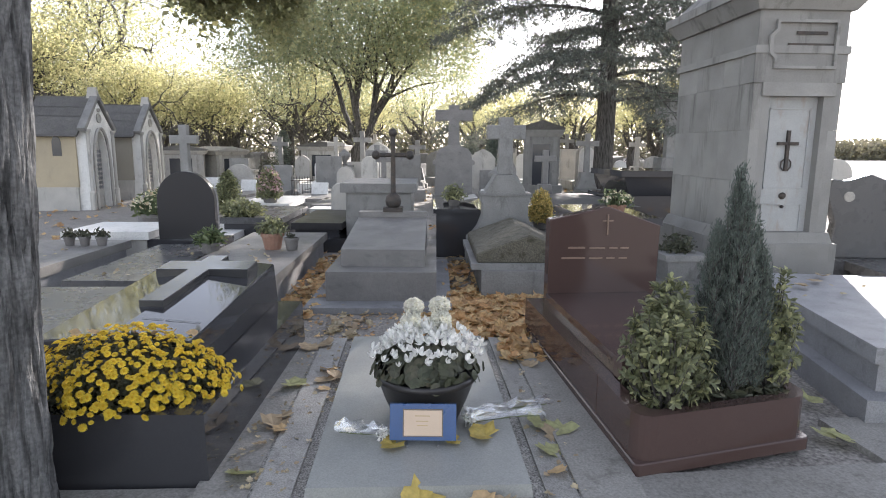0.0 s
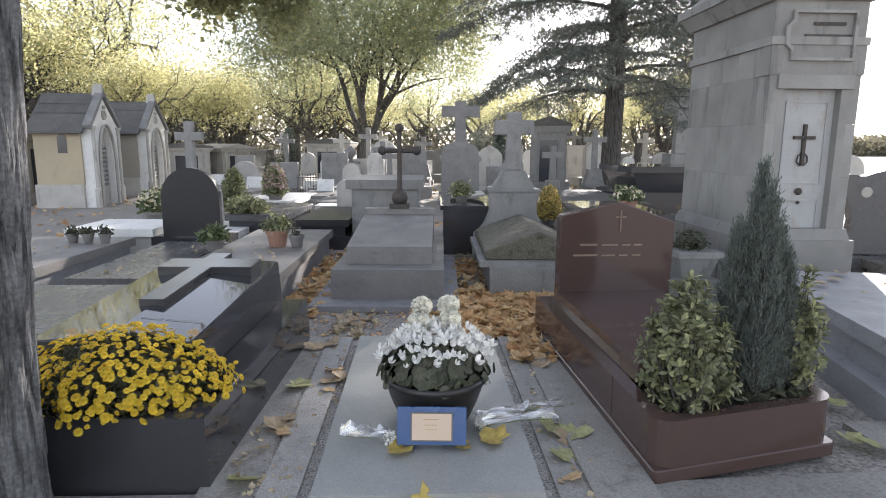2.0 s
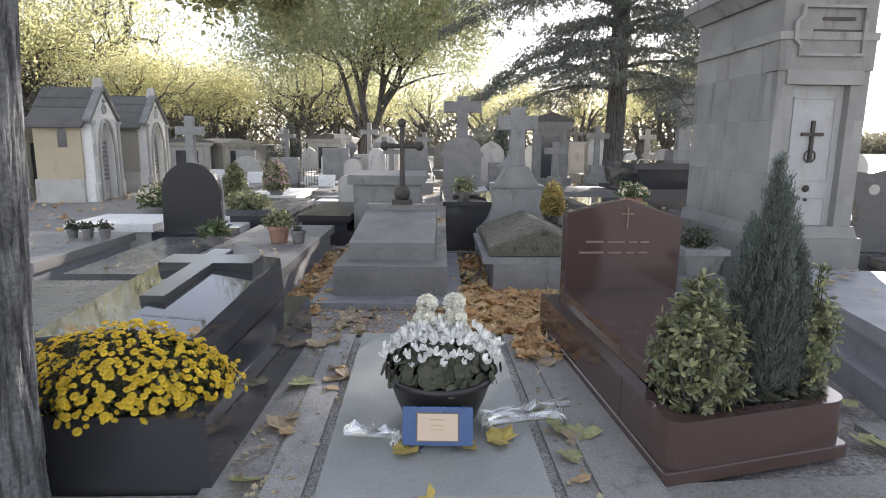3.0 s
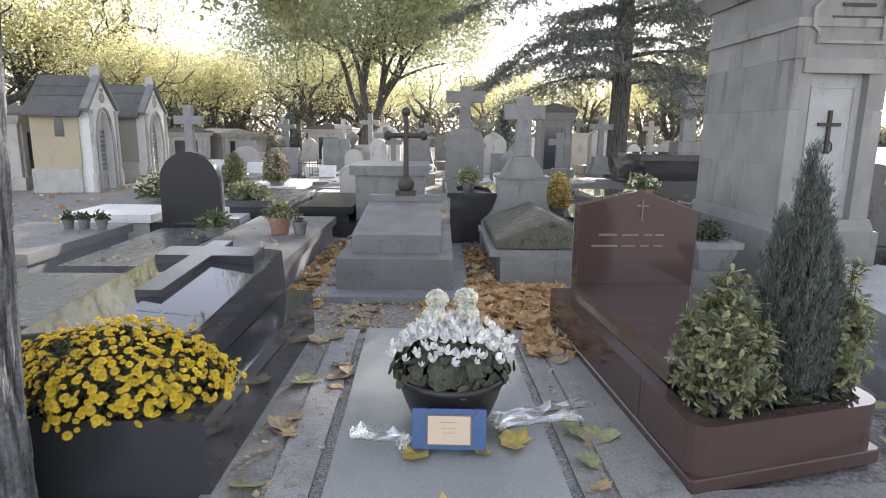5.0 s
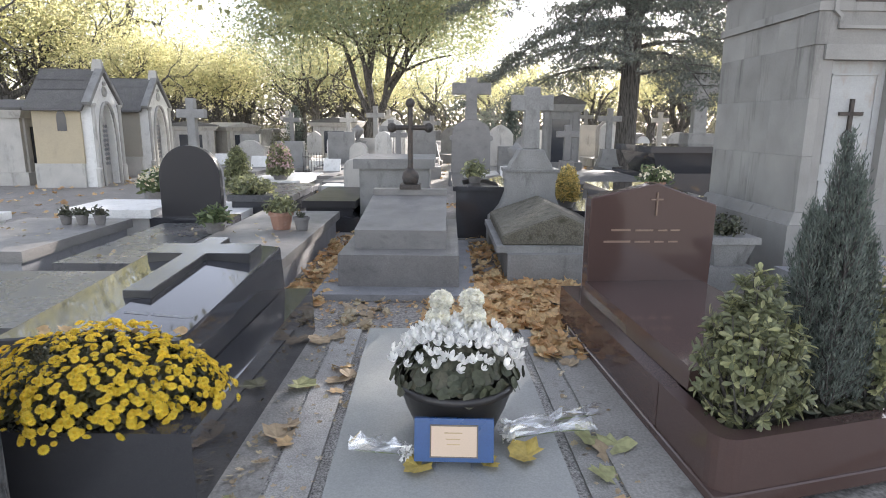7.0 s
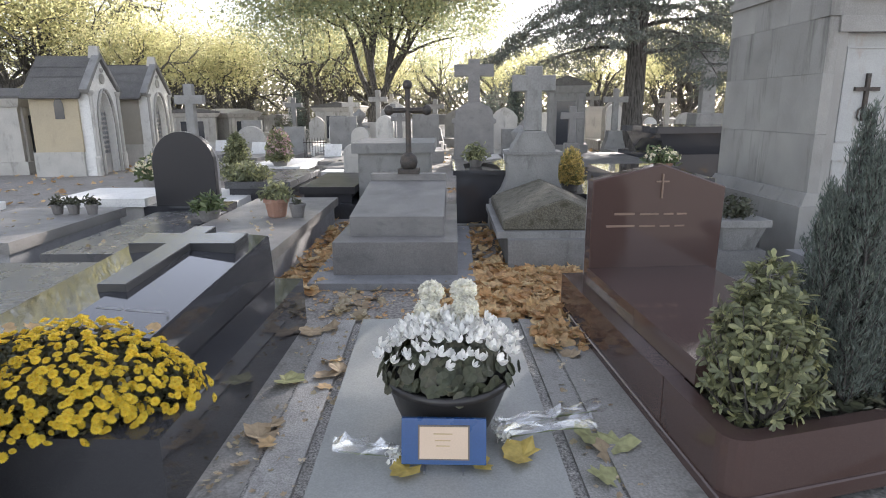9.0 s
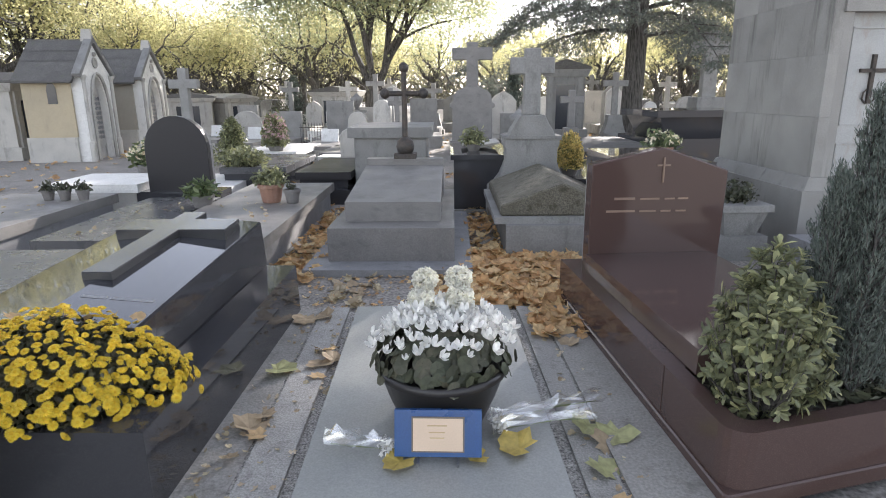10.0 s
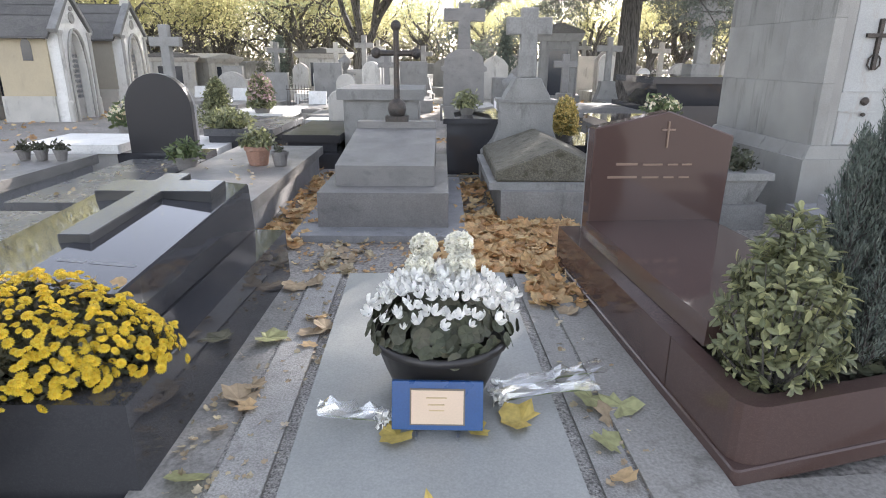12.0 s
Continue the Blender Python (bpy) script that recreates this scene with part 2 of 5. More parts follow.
M["pompom"] = foliage("pompom", [(0.88, 0.86, 0.76), (0.92, 0.9, 0.82), (0.84, 0.81, 0.68)], 0.3)
M["potting"] = surface("potting", (0.05, 0.042, 0.034), (0.08, 0.066, 0.052), 0.95, 12, 120, 0.6, 0.9)
M["petal_pink"] = foliage("petal_pink", [(0.6, 0.42, 0.42), (0.66, 0.5, 0.48), (0.5, 0.3, 0.3)], 0.3)
M["petal_cream"] = foliage("petal_cream", [(0.8, 0.74, 0.5), (0.85, 0.8, 0.66), (0.75, 0.6, 0.4)], 0.3)
M["gold_bush"] = foliage("gold_bush", [(0.66, 0.5, 0.16), (0.74, 0.58, 0.22), (0.46, 0.36, 0.12), (0.24, 0.24, 0.09)], 0.3)
M["litter"] = foliage("litter", [(0.56, 0.33, 0.15), (0.67, 0.47, 0.23), (0.43, 0.26, 0.13), (0.74, 0.58, 0.32), (0.61, 0.39, 0.19)], 0.25, 0.75)
M["litter_pale"] = foliage("litter_pale", [(0.5, 0.43, 0.29), (0.43, 0.36, 0.23), (0.37, 0.28, 0.18), (0.55, 0.47, 0.34)], 0.2, 0.75)
M["leaf_dull"] = foliage("leaf_dull", [(0.4, 0.38, 0.18), (0.34, 0.35, 0.16), (0.45, 0.41, 0.22)], 0.2, 0.65)
M["leaf_gold"] = foliage("leaf_gold", [(0.6, 0.44, 0.08), (0.55, 0.4, 0.1), (0.5, 0.42, 0.13)], 0.2, 0.6)
film_m, film_n, film_l, film_b = nodes_of("cellophane")
film_b.inputs["Base Color"].default_value = (0.95, 0.96, 0.97, 1)
film_b.inputs["Roughness"].default_value, film_b.inputs["IOR"].default_value = 0.12, 1.3
film_t = film_n.new("ShaderNodeBsdfTransparent")
film_g = film_n.new("ShaderNodeBsdfGlossy")
film_g.inputs["Roughness"].default_value = 0.16
film_x = film_n.new("ShaderNodeMixShader")
film_x.inputs[0].default_value = 0.28
film_l.new(film_t.outputs[0], film_x.inputs[1])
film_l.new(film_g.outputs[0], film_x.inputs[2])
film_l.new(film_x.outputs[0], film_n["Material Output"].inputs["Surface"])
M["cellophane"] = film_m


# ---- mesh helpers ----
def thing(name, label, category, at=(0, 0, 0), yaw=0.0, group="", kind=""):
    ob = new(name)
    ob.empty_display_size = 0.1
    ob.matrix_world = pose(*at, 0, 0, yaw)
    return tagged(ob, label, category, group, kind)


def part(name, bm, material, parent, label="", smooth=False, m=None):
    me = bpy.data.meshes.new(name)
    if isinstance(bm, tuple):
        me.from_pydata(bm[0], [], bm[1])
        me.update()
    else:
        bmesh.ops.recalc_face_normals(bm, faces=bm.faces)
        bm.to_mesh(me)
        bm.free()
    if smooth:
        me.polygons.foreach_set("use_smooth", [True] * len(me.polygons))
    me.materials.append(M[material])
    ob = new(name, me)
    ob.parent = parent
    if m is not None:
        ob.matrix_basis = m
    return tagged(ob, label)


def solo(name, bm, material, label, category, at=(0, 0, 0), yaw=0.0, group="", kind="", smooth=False):
    ob = part(name, bm, material, None, label, smooth, pose(*at, 0, 0, yaw))
    return tagged(ob, "", category, group, kind)


def again(ob, name, parent, m):
    """Another object on the same mesh."""
    o = new(name, ob.data)
    o.parent = parent
    o.matrix_basis = m
    return o


def soften(bm, width, segments=1):
    if width:
        bmesh.ops.bevel(bm, geom=[e for e in bm.edges if e.calc_face_angle(0) > 0.5], offset=width, segments=segments, affect="EDGES", profile=0.5)
    return bm


def blk(x0, x1, y0, y1, z0, z1, bev=0.008, top=None, bm=None, seg=1):
    """A block; top = (x0, x1, y0, y1) makes it taper."""
    own = bm is None
    bm = bm or bmesh.new()
    t = top or (x0, x1, y0, y1)
    lo = [bm.verts.new(p) for p in ((x0, y0, z0), (x1, y0, z0), (x1, y1, z0), (x0, y1, z0))]
    hi = [bm.verts.new(p) for p in ((t[0], t[2], z1), (t[1], t[2], z1), (t[1], t[3], z1), (t[0], t[3], z1))]
    bm.faces.new(lo[::-1]), bm.faces.new(hi)
    for i in range(4):
        bm.faces.new((lo[i], lo[(i + 1) % 4], hi[(i + 1) % 4], hi[i]))
    return soften(bm, bev, seg) if own else bm


def prism(points, y0, y1, bev=0.006, bm=None, along="y"):
    """A flat outline in x and z, given depth along y (or an outline in y and z with depth along x, or x and y along z)."""
    own = bm is None
    bm = bm or bmesh.new()
    put = {"y": lambda p, d: (p[0], d, p[1]), "x": lambda p, d: (d, p[0], p[1]), "z": lambda p, d: (p[0], p[1], d)}[along]
    a = [bm.verts.new(put(p, y0)) for p in points]
    b = [bm.verts.new(put(p, y1)) for p in points]
    bm.faces.new(a), bm.faces.new(b[::-1])
    for i in range(len(a)):
        j = (i + 1) % len(a)
        bm.faces.new((a[i], b[i], b[j], a[j]))
    bmesh.ops.recalc_face_normals(bm, faces=bm.faces)
    return soften(bm, bev) if own else bm


def lathe(profile, seg=20, bm=None, wobble=0.0):
    bm = bm or bmesh.new()
    rings = []
    for r, z in profile:
        rings.append([bm.verts.new((r * math.cos(2 * math.pi * i / seg) * (1 + wobble * math.sin(3 * i)), r * math.sin(2 * math.pi * i / seg), z)) for i in range(seg)])
    for a, b in zip(rings, rings[1:]):
        for i in range(seg):
            bm.faces.new((a[i], a[(i + 1) % seg], b[(i + 1) % seg], b[i]))
    bm.faces.new(rings[0][::-1]), bm.faces.new(rings[-1])
    return bm


def tube(pts, radii, seg=8, data=None):
    """A bent, tapering limb; gives (verts, faces)."""
    vs, fs = data if data else ([], [])
    pts = [Vector(p) for p in pts]
    start = len(vs)
    side = Vector((1, 0.01, 0.02))
    for k, (p, r) in enumerate(zip(pts, radii)):
        d = (pts[min(k + 1, len(pts) - 1)] - pts[max(k - 1, 0)]).normalized()
        u = (side - d * side.dot(d)).normalized()
        v = d.cross(u)
        for i in range(seg):
            a = 2 * math.pi * i / seg
            vs.append(tuple(p + (u * math.cos(a) + v * math.sin(a)) * r))
    for k in range(len(pts) - 1):
        for i in range(seg):
            a, b = start + k * seg + i, start + k * seg + (i + 1) % seg
            fs.append((a, b, b + seg, a + seg))
    fs.append(tuple(range(start + seg - 1, start - 1, -1)))
    fs.append(tuple(range(len(vs) - seg, len(vs))))
    return vs, fs


def leaves(centres, size, rng, count_each=1, spread=0.0, flat=0.0, long=1.0, droop=0.0, oval=False):
    """Many small folded leaves round the given centres, as (verts, faces)."""
    c = np.repeat(np.asarray(centres, float), count_each, axis=0)
    n = len(c)
    c = c + rng.normal(0, 1, (n, 3)) * np.asarray(spread)
    d = rng.normal(0, 1, (n, 3))
    d[:, 2] = d[:, 2] * (1 - flat) - droop
    d /= np.linalg.norm(d, axis=1, keepdims=True)
    w = np.cross(d, rng.normal(0, 1, (n, 3)) * (1 - flat) + np.array([0, 0, 1.0]) * flat * 3)
    w /= np.linalg.norm(w, axis=1, keepdims=True) + 1e-9
    up = np.cross(w, d)
    s = size * rng.uniform(0.65, 1.3, (n, 1))
    if oval:
        v = np.empty((n, 6, 3))
        for j, (q, e, z) in enumerate(((-0.5, 0, 0), (-0.2, 0.27, 0.08), (0.22, 0.25, 0.07), (0.55, 0, -0.06), (0.22, -0.25, 0.07), (-0.2, -0.27, 0.08))):
            v[:, j] = c + d * s * q * long + w * s * e + up * s * z
        i = np.arange(n)[:, None] * 6
        return v.reshape(-1, 3).tolist(), np.concatenate([i + [[0, 1, 2, 3]], i + [[0, 3, 4, 5]]]).tolist()
    v = np.empty((n, 4, 3))
    v[:, 0] = c - d * s * 0.5 * long
    v[:, 1] = c + w * s * 0.36 + up * s * 0.12
    v[:, 2] = c + d * s * 0.55 * long
    v[:, 3] = c - w * s * 0.36 + up * s * 0.12
    i = np.arange(n)[:, None] * 4
    f = np.concatenate([i + [[0, 1, 2]], i + [[0, 2, 3]]]).tolist()
    return v.reshape(-1, 3).tolist(), f


def grow(base, heading, length, radius, depth, rng, data, tips, bend=0.25, lift=0.12, split=(2, 3), shrink=0.72, seg=7):
    """A limb that bends and forks; tips collects the ends of the twigs."""
    pts, p, d = [Vector(base)], Vector(base), Vector(heading).normalized()
    steps = 4 if depth > 1 else 3
    for k in range(steps):
        d = (d + Vector(rng.normal(0, bend, 3)) * 0.6 + Vector((0, 0, lift))).normalized()
        p = p + d * length / steps
        pts.append(p.copy())
        if depth <= 2:
            tips.append(tuple(p))
    radii = [radius * (1 - 0.45 * k / steps) for k in range(steps + 1)]
    tube(pts, radii, max(seg, 4), data)
    if depth > 0:
        for _ in range(int(rng.integers(split[0], split[1] + 1))):
            nd = (d + Vector(rng.normal(0, 0.55, 3))).normalized()
            k = int(rng.integers(2, steps + 1))
            grow(pts[k], nd, length * shrink * rng.uniform(0.8, 1.15), radii[k] * 0.68, depth - 1, rng, data, tips, bend, lift, split, shrink, seg - 1)


def leaf_shape(rng, size):
    """One fallen maple leaf, lobed and curled, as (verts, faces) round its centre."""
    lobes = [(-90, 0.22), (-58, 0.72), (-35, 0.68), (-8, 0.95), (22, 0.78), (52, 1.0), (72, 0.83), (90, 1.08), (108, 0.83), (128, 1.0), (158, 0.78), (188, 0.95), (215, 0.68), (238, 0.72)]
    curl = rng.uniform(0.15, 0.95)
    turn = rng.uniform(0, 6.28)
    vs = [(0.0, 0.0, 0.0)]
    for a, r in lobes:
        r *= rng.uniform(0.8, 1.12)
        x, y = r * math.cos(math.radians(a)), r * math.sin(math.radians(a))
        z = curl * (x * x * 0.5 + y * y * 0.35) * rng.uniform(0.6, 1.3)
        vs.append((x, y, z))
    c, s = math.cos(turn), math.sin(turn)
    vs = [((x * c - y * s) * size * 0.55, (x * s + y * c) * size * 0.55, z * size * 0.55) for x, y, z in vs]
    n = len(lobes)
    return vs, [(0, 1 + i, 1 + (i + 1) % n) for i in range(n)]


def strewn(name, area, count, size, material, rng, parent=None, height=None, tilt=0.35, heap=0.0):
    """Fallen leaves lying on one another, joined."""
    vs, fs = [], []
    for _ in range(count):
        x, y, z = area(rng)
        v, f = leaf_shape(rng, size * rng.uniform(0.7, 1.25))
        m = Matrix.Translation((x, y, z + rng.uniform(0, heap) + 0.008)) @ Euler((rng.normal(0, tilt), rng.normal(0, tilt), 0)).to_matrix().to_4x4()
        k = len(vs)
        vs += [tuple(m @ Vector(p)) for p in v]
        fs += [tuple(i + k for i in q) for q in f]
    return vs, fs


# ---- setting ----
rng = np.random.default_rng(7)
ground = solo("ground", blk(-400, 400, -200, 600, -1.0, 0.0, 0), "soil", "grey-brown bare earth of an old cemetery", "ground", kind="structure")
ROW = 2.9  # turn of the front row

kerb_n = thing("pavement", "worn concrete kerbs and a strip of small setts before the graves", "pavement", (-0.095, 2.375, 0), ROW, kind="structure")
part("kerb", blk(-1.0, -0.755, -0.28, 2.2, -0.05, 0.045, 0.006), "concrete", kerb_n)
part("kerb", blk(-0.735, -0.56, -0.28, 2.2, -0.05, 0.055, 0.006), "terrazzo", kerb_n)
part("kerb", blk(-0.757, -0.733, -0.28, 2.2, -0.05, 0.042, 0), "joint", kerb_n)
part("kerb", blk(0.698, 0.714, -0.28, 2.2, -0.05, 0.045, 0), "joint", kerb_n)
part("kerb", blk(-0.56, -0.508, -0.06, 2.16, -0.05, 0.035, 0), "joint", kerb_n)
part("kerb", blk(0.508, 0.565, -0.06, 2.16, -0.05, 0.035, 0), "joint", kerb_n)
part("kerb", blk(0.565, 0.7, -0.28, 2.2, -0.05, 0.05, 0.006), "terrazzo", kerb_n)
part("kerb", blk(0.712, 1.0, -0.2, 2.3, -0.05, 0.06, 0.008), "concrete", kerb_n)
part("kerb", blk(-0.56, 0.7, -0.3, -0.06, -0.05, 0.03, 0.006), "terrazzo", kerb_n)
part("kerb", blk(-2.9, -0.76, -0.5, 0.16, -0.05, 0.02, 0.006), "concrete", kerb_n)
part("kerb", blk(0.9, 2.3, -0.22, 0.12, -0.05, 0.04, 0.008), "concrete", kerb_n, m=pose(0, 0, 0, 0, 0, 3))
part("kerb", blk(2.32, 3.4, -0.22, 0.6, -0.05, 0.04, 0.008), "concrete", kerb_n, m=pose(0, 0, 0, 0, 0, 3))
sett = None
for i in range(34):
    for j in range(5):
        m = pose(0.72 + i * 0.062, -0.53 + j * 0.062, -0.005 + rng.uniform(-0.004, 0.004), 0, 0, 3 + rng.normal(0, 1.5))
        if sett is None:
            sett = part("sett", blk(-0.027, 0.027, -0.027, 0.027, -0.05, 0.02, 0.006), "rough_granite", kerb_n, m=m)
        else:
            again(sett, "sett", kerb_n, m)

# ---- white grave ----
grave = thing("grave", "pale grey-white stone grave slab set between concrete kerbs", "grave", (-0.095, 2.375, 0), ROW)
part("bed", blk(-0.5, 0.5, 0, 2.1, 0.0, 0.045, 0.004), "concrete", grave)
part("slab", blk(-0.5, 0.5, 0, 2.1, 0.045, 0.1, 0.012, (-0.492, 0.492, 0.01, 2.09)), "white_stone", grave)


# ---- flowers ----
def daisy(petals=15, r=0.0188):
    """A flat double row of petals as (verts, faces)."""
    vs, fs = [], []
    for ring, (k, rad, lift) in enumerate(((petals, r, 0.002), (petals - 4, r * 0.68, 0.006))):
        for i in range(k):
            a = 2 * math.pi * (i + 0.5 * ring) / k
            c, s = math.cos(a), math.sin(a)
            w = rad * 0.17
            b = len(vs)
            vs += [(c * rad * 0.12, s * rad * 0.12, lift), (c * rad * 0.7 - s * w, s * rad * 0.7 + c * w, lift + 0.003), (c * rad, s * rad, lift), (c * rad * 0.7 + s * w, s * rad * 0.7 - c * w, lift + 0.003)]
            fs.append((b, b + 1, b + 2, b + 3))
    return vs, fs


def cushion(parent, rx, ry, rz, count, head, eye, rng, lumps):
    """Flower heads spread over an uneven dome, each turned outwards; the foremost are parts, the rest are joined."""
    golden = math.pi * (3 - math.sqrt(5))
    places = []
    for i in range(count):
        up, a = 1 - (i + 0.5) / count, i * golden
        rr = math.sqrt(max(0, 1 - up * up))
        d = Vector((math.cos(a) * rr, math.sin(a) * rr, up)) + Vector(rng.normal(0, 0.035, 3))
        if d.y > 0.45:
            continue
        k = lumps(d) * rng.uniform(0.95, 1.04)
        p = Vector((d.x * rx * k, d.y * ry * k, d.z * rz * k))
        out = Vector((d.x / rx, d.y / ry, d.z / rz + 0.5)).normalized()
        out = (out + Vector(rng.normal(0, 0.25, 3))).normalized()
        places.append((d.y, Matrix.Translation(p) @ out.to_track_quat("Z", "Y").to_matrix().to_4x4() @ Matrix.Scale(rng.uniform(0.62, 1.25), 4)))
    places.sort(key=lambda q: q[0])
    first = None
    rest = [[], []], [[], []]
    for k, (_, m) in enumerate(places):
        if first is None:
            first = part("flower", head, "mum_yellow", parent, m=m)
            second = part("flower_eye", eye, "mum_eye", first)
        elif k < 300:
            o = again(first, "flower", parent, m)
            again(second, "flower_eye", o, Matrix())
        else:
            for (vs, fs), ob in zip(rest, (first, second)):
                b = len(vs)
                vs += [tuple(m @ v.co) for v in ob.data.vertices]
                fs += [tuple(b + n for n in q.vertices) for q in ob.data.polygons]
    for (vs, fs), mt in zip(rest, ("mum_yellow", "mum_eye")):
        if fs:
            part("flower_mass", (vs, fs), mt, parent)["kind"] = "stuff"


def dome_points(rng, n, centre, rx, ry, rz, inner=0.55, low=-0.1):
    d = rng.normal(0, 1, (n * 3, 3))
    d /= np.linalg.norm(d, axis=1, keepdims=True)
    d = d[d[:, 2] > low][:n]
    return d * rng.uniform(inner, 1, (len(d), 1)) * [rx, ry, rz] + centre


def eye_disc(r=0.006):
    return lathe([(r, 0.006), (r * 0.9, 0.0105), (r * 0.3, 0.012)], 7)


# ---- black granite tomb ----
def inscription(name, parent, material, rows, m, thick=0.004):
    """Illegible lettering as plain bars: rows of (x, z, letters, height)."""
    for x, z, word, hgt in rows:
        bm = blk(x, x + word * hgt * 0.75, 0, thick, z + hgt * 0.25, z + hgt * 0.75, 0)
        part(name, bm, material, parent, m=m)


tomb = thing("granite_tomb", "polished black granite tomb with a raised cross on its lid", "tomb", (-1.06, 2.5, 0), 1.0)
part("base", blk(-1.28, 0, 0, 2.02, 0, 0.36, 0.012, (-1.27, -0.01, 0.01, 2.01)), "black_granite", tomb)
lid_rise = lambda y: 0.54 + 0.056 * y   # the lid climbs towards the head
bm = prism([(-1.06, 0.36), (-0.2, 0.36), (-0.22, 0.61), (-0.63, 0.645), (-1.04, 0.61)], 0.42, 2.02, 0)
for v in bm.verts:
    if v.co.z > 0.4:
        v.co.z += lid_rise(v.co.y) - 0.61
part("lid", soften(bm, 0.008), "black_granite", tomb)
cr = [(-0.705, 0.88), (-0.56, 0.88), (-0.56, 1.59), (-0.29, 1.59), (-0.29, 1.83), (-0.56, 1.83), (-0.56, 2.0), (-0.705, 2.0), (-0.705, 1.83), (-0.93, 1.83), (-0.93, 1.59), (-0.705, 1.59)]
bm = prism(cr, 0.56, 0.68, 0, along="z")
for v in bm.verts:
    v.co.z += lid_rise(v.co.y) - 0.61
part("cross", soften(bm, 0.004), "worn_granite", tomb, "raised black granite cross with polished top")
inscription("inscription", tomb, "rough_granite", [(-0.15, 0.0, 3, 0.05), (-0.02, 0.0, 5, 0.05)], pose(-0.44, 0.66, lid_rise(0.66) + 0.0205, 3.2, 4.9, 0) @ pose(0, 0, 0, -90, 0, 0), 0.003)
mums = thing("chrysanthemum", "dense cushion of yellow chrysanthemums in flower on the black tomb", "flowers", (-1.58, 2.83, 0.36), 0)
lump = lambda d: 1 + 0.05 * math.sin(5.2 * d.x + 1.3) + 0.04 * math.sin(7 * d.y + 2) - 0.2 * math.exp(-((d.x + 0.3) / 0.11) ** 2)
part("foliage", leaves(dome_points(rng, 9000, (0, 0, 0), 0.47, 0.34, 0.255, 0.75, -0.1), 0.024, rng, 1, 0.008), "dark_herb", mums, "dark green leaves")
part("heart", lathe([(0.2, -0.0), (0.38, 0.05), (0.36, 0.12), (0.24, 0.18), (0.06, 0.2)], 14), "dark_herb", mums, m=Matrix.Diagonal((1, 0.6, 1, 1)))
cushion(mums, 0.5, 0.37, 0.285, 1080, daisy(), eye_disc(), rng, lump)
for k in range(7):
    v, f = leaf_shape(rng, 0.065)
    solo("fallen_leaf", (v, f), "litter", "dry brown leaf caught behind the yellow flowers", "leaf", (-1.9 + k * 0.1, 2.95 + rng.uniform(-0.02, 0.03), 0.595), 0, "dry leaves behind the flowers").rotation_euler = (rng.uniform(0.3, 0.8), rng.uniform(-0.4, 0.4), k)

# ---- red granite tomb ----
red = thing("red_tomb", "polished dark red granite tomb with a gabled headstone", "tomb", (0.9, 2.57, 0.03), 6.0)
def rounded(x0, x1, y0, y1, r, n=5):
    out = []
    for cx, cy, a0 in ((x1, y0, -90), (x1, y1, 0), (x0, y1, 90), (x0, y0, 180)):
        rad = r if cy == y0 else 0.01
        px, py = (cx - rad if cx == x1 else cx + rad), (cy - rad if cy == y1 else cy + rad)
        for k in range(n + 1):
            a = radians(a0 + 90 * k / n)
            x, y = px + rad * math.cos(a), py + rad * math.sin(a)
            out.append((x, y + (0.19 * x if y < 0.3 else 0)))   # the front is not quite square to the sides
    return out
part("base", prism(rounded(0, 1.02, 0, 2.25, 0.03), 0, 0.07, 0.006, along="z"), "red_granite", red)
def hollow(outer, inner, z0, z1):
    bm = bmesh.new()
    rings = [[bm.verts.new((x, y, z)) for x, y in pts] for pts, z in ((outer, z0), (outer, z1), (inner, z1), (inner, z0))]
    n = len(outer)
    for a, b in zip(rings, rings[1:] + rings[:1]):
        for i in range(n):
            bm.faces.new((a[i], a[(i + 1) % n], b[(i + 1) % n], b[i]))
    return soften(bm, 0.005)
part("planter", hollow(rounded(0.012, 1.008, 0.012, 0.56, 0.1), rounded(0.09, 0.94, 0.08, 0.54, 0.07), 0.07, 0.295), "red_granite", red)
part("soil", prism(rounded(0.085, 0.945, 0.075, 0.545, 0.07), 0.07, 0.255, 0, along="z"), "potting", red, "dark potting soil")
part("ledge", blk(0.012, 1.008, 0.562, 2.24, 0.07, 0.295, 0.008), "red_granite", red)
part("lid", blk(0.1, 0.94, 0.46, 1.98, 0.298, 0.4, 0.01, (0.11, 0.93, 0.47, 1.98)), "red_granite", red)
st = [(0.12, 0.29), (1.0, 0.29), (1.01, 0.93), (0.58, 1.08), (0.12, 0.98)]
part("headstone", prism(st, 1.98, 2.1, 0.008), "red_granite", red, "gabled red granite headstone")
part("back_slab", prism([(x * 0.94 + 0.035, z * 0.98) for x, z in st], 2.105, 2.2, 0.008), "rough_granite", red)
gc = bmesh.new()
blk(0.572, 0.582, 1.968, 1.979, 0.86, 1.02, 0, bm=gc)
blk(0.535, 0.619, 1.968, 1.979, 0.965, 0.975, 0, bm=gc)
part("cross", gc, "gilt", red, "thin gilt cross")
inscription("inscription", red, "gilt", [(0.27, 0.745, 6, 0.03), (0.44, 0.745, 7, 0.024), (0.6, 0.745, 4, 0.022), (0.69, 0.745, 4, 0.022), (0.22, 0.665, 9, 0.028), (0.44, 0.665, 6, 0.024), (0.58, 0.665, 4, 0.022), (0.68, 0.665, 4, 0.022)], pose(0, 1.974, 0))


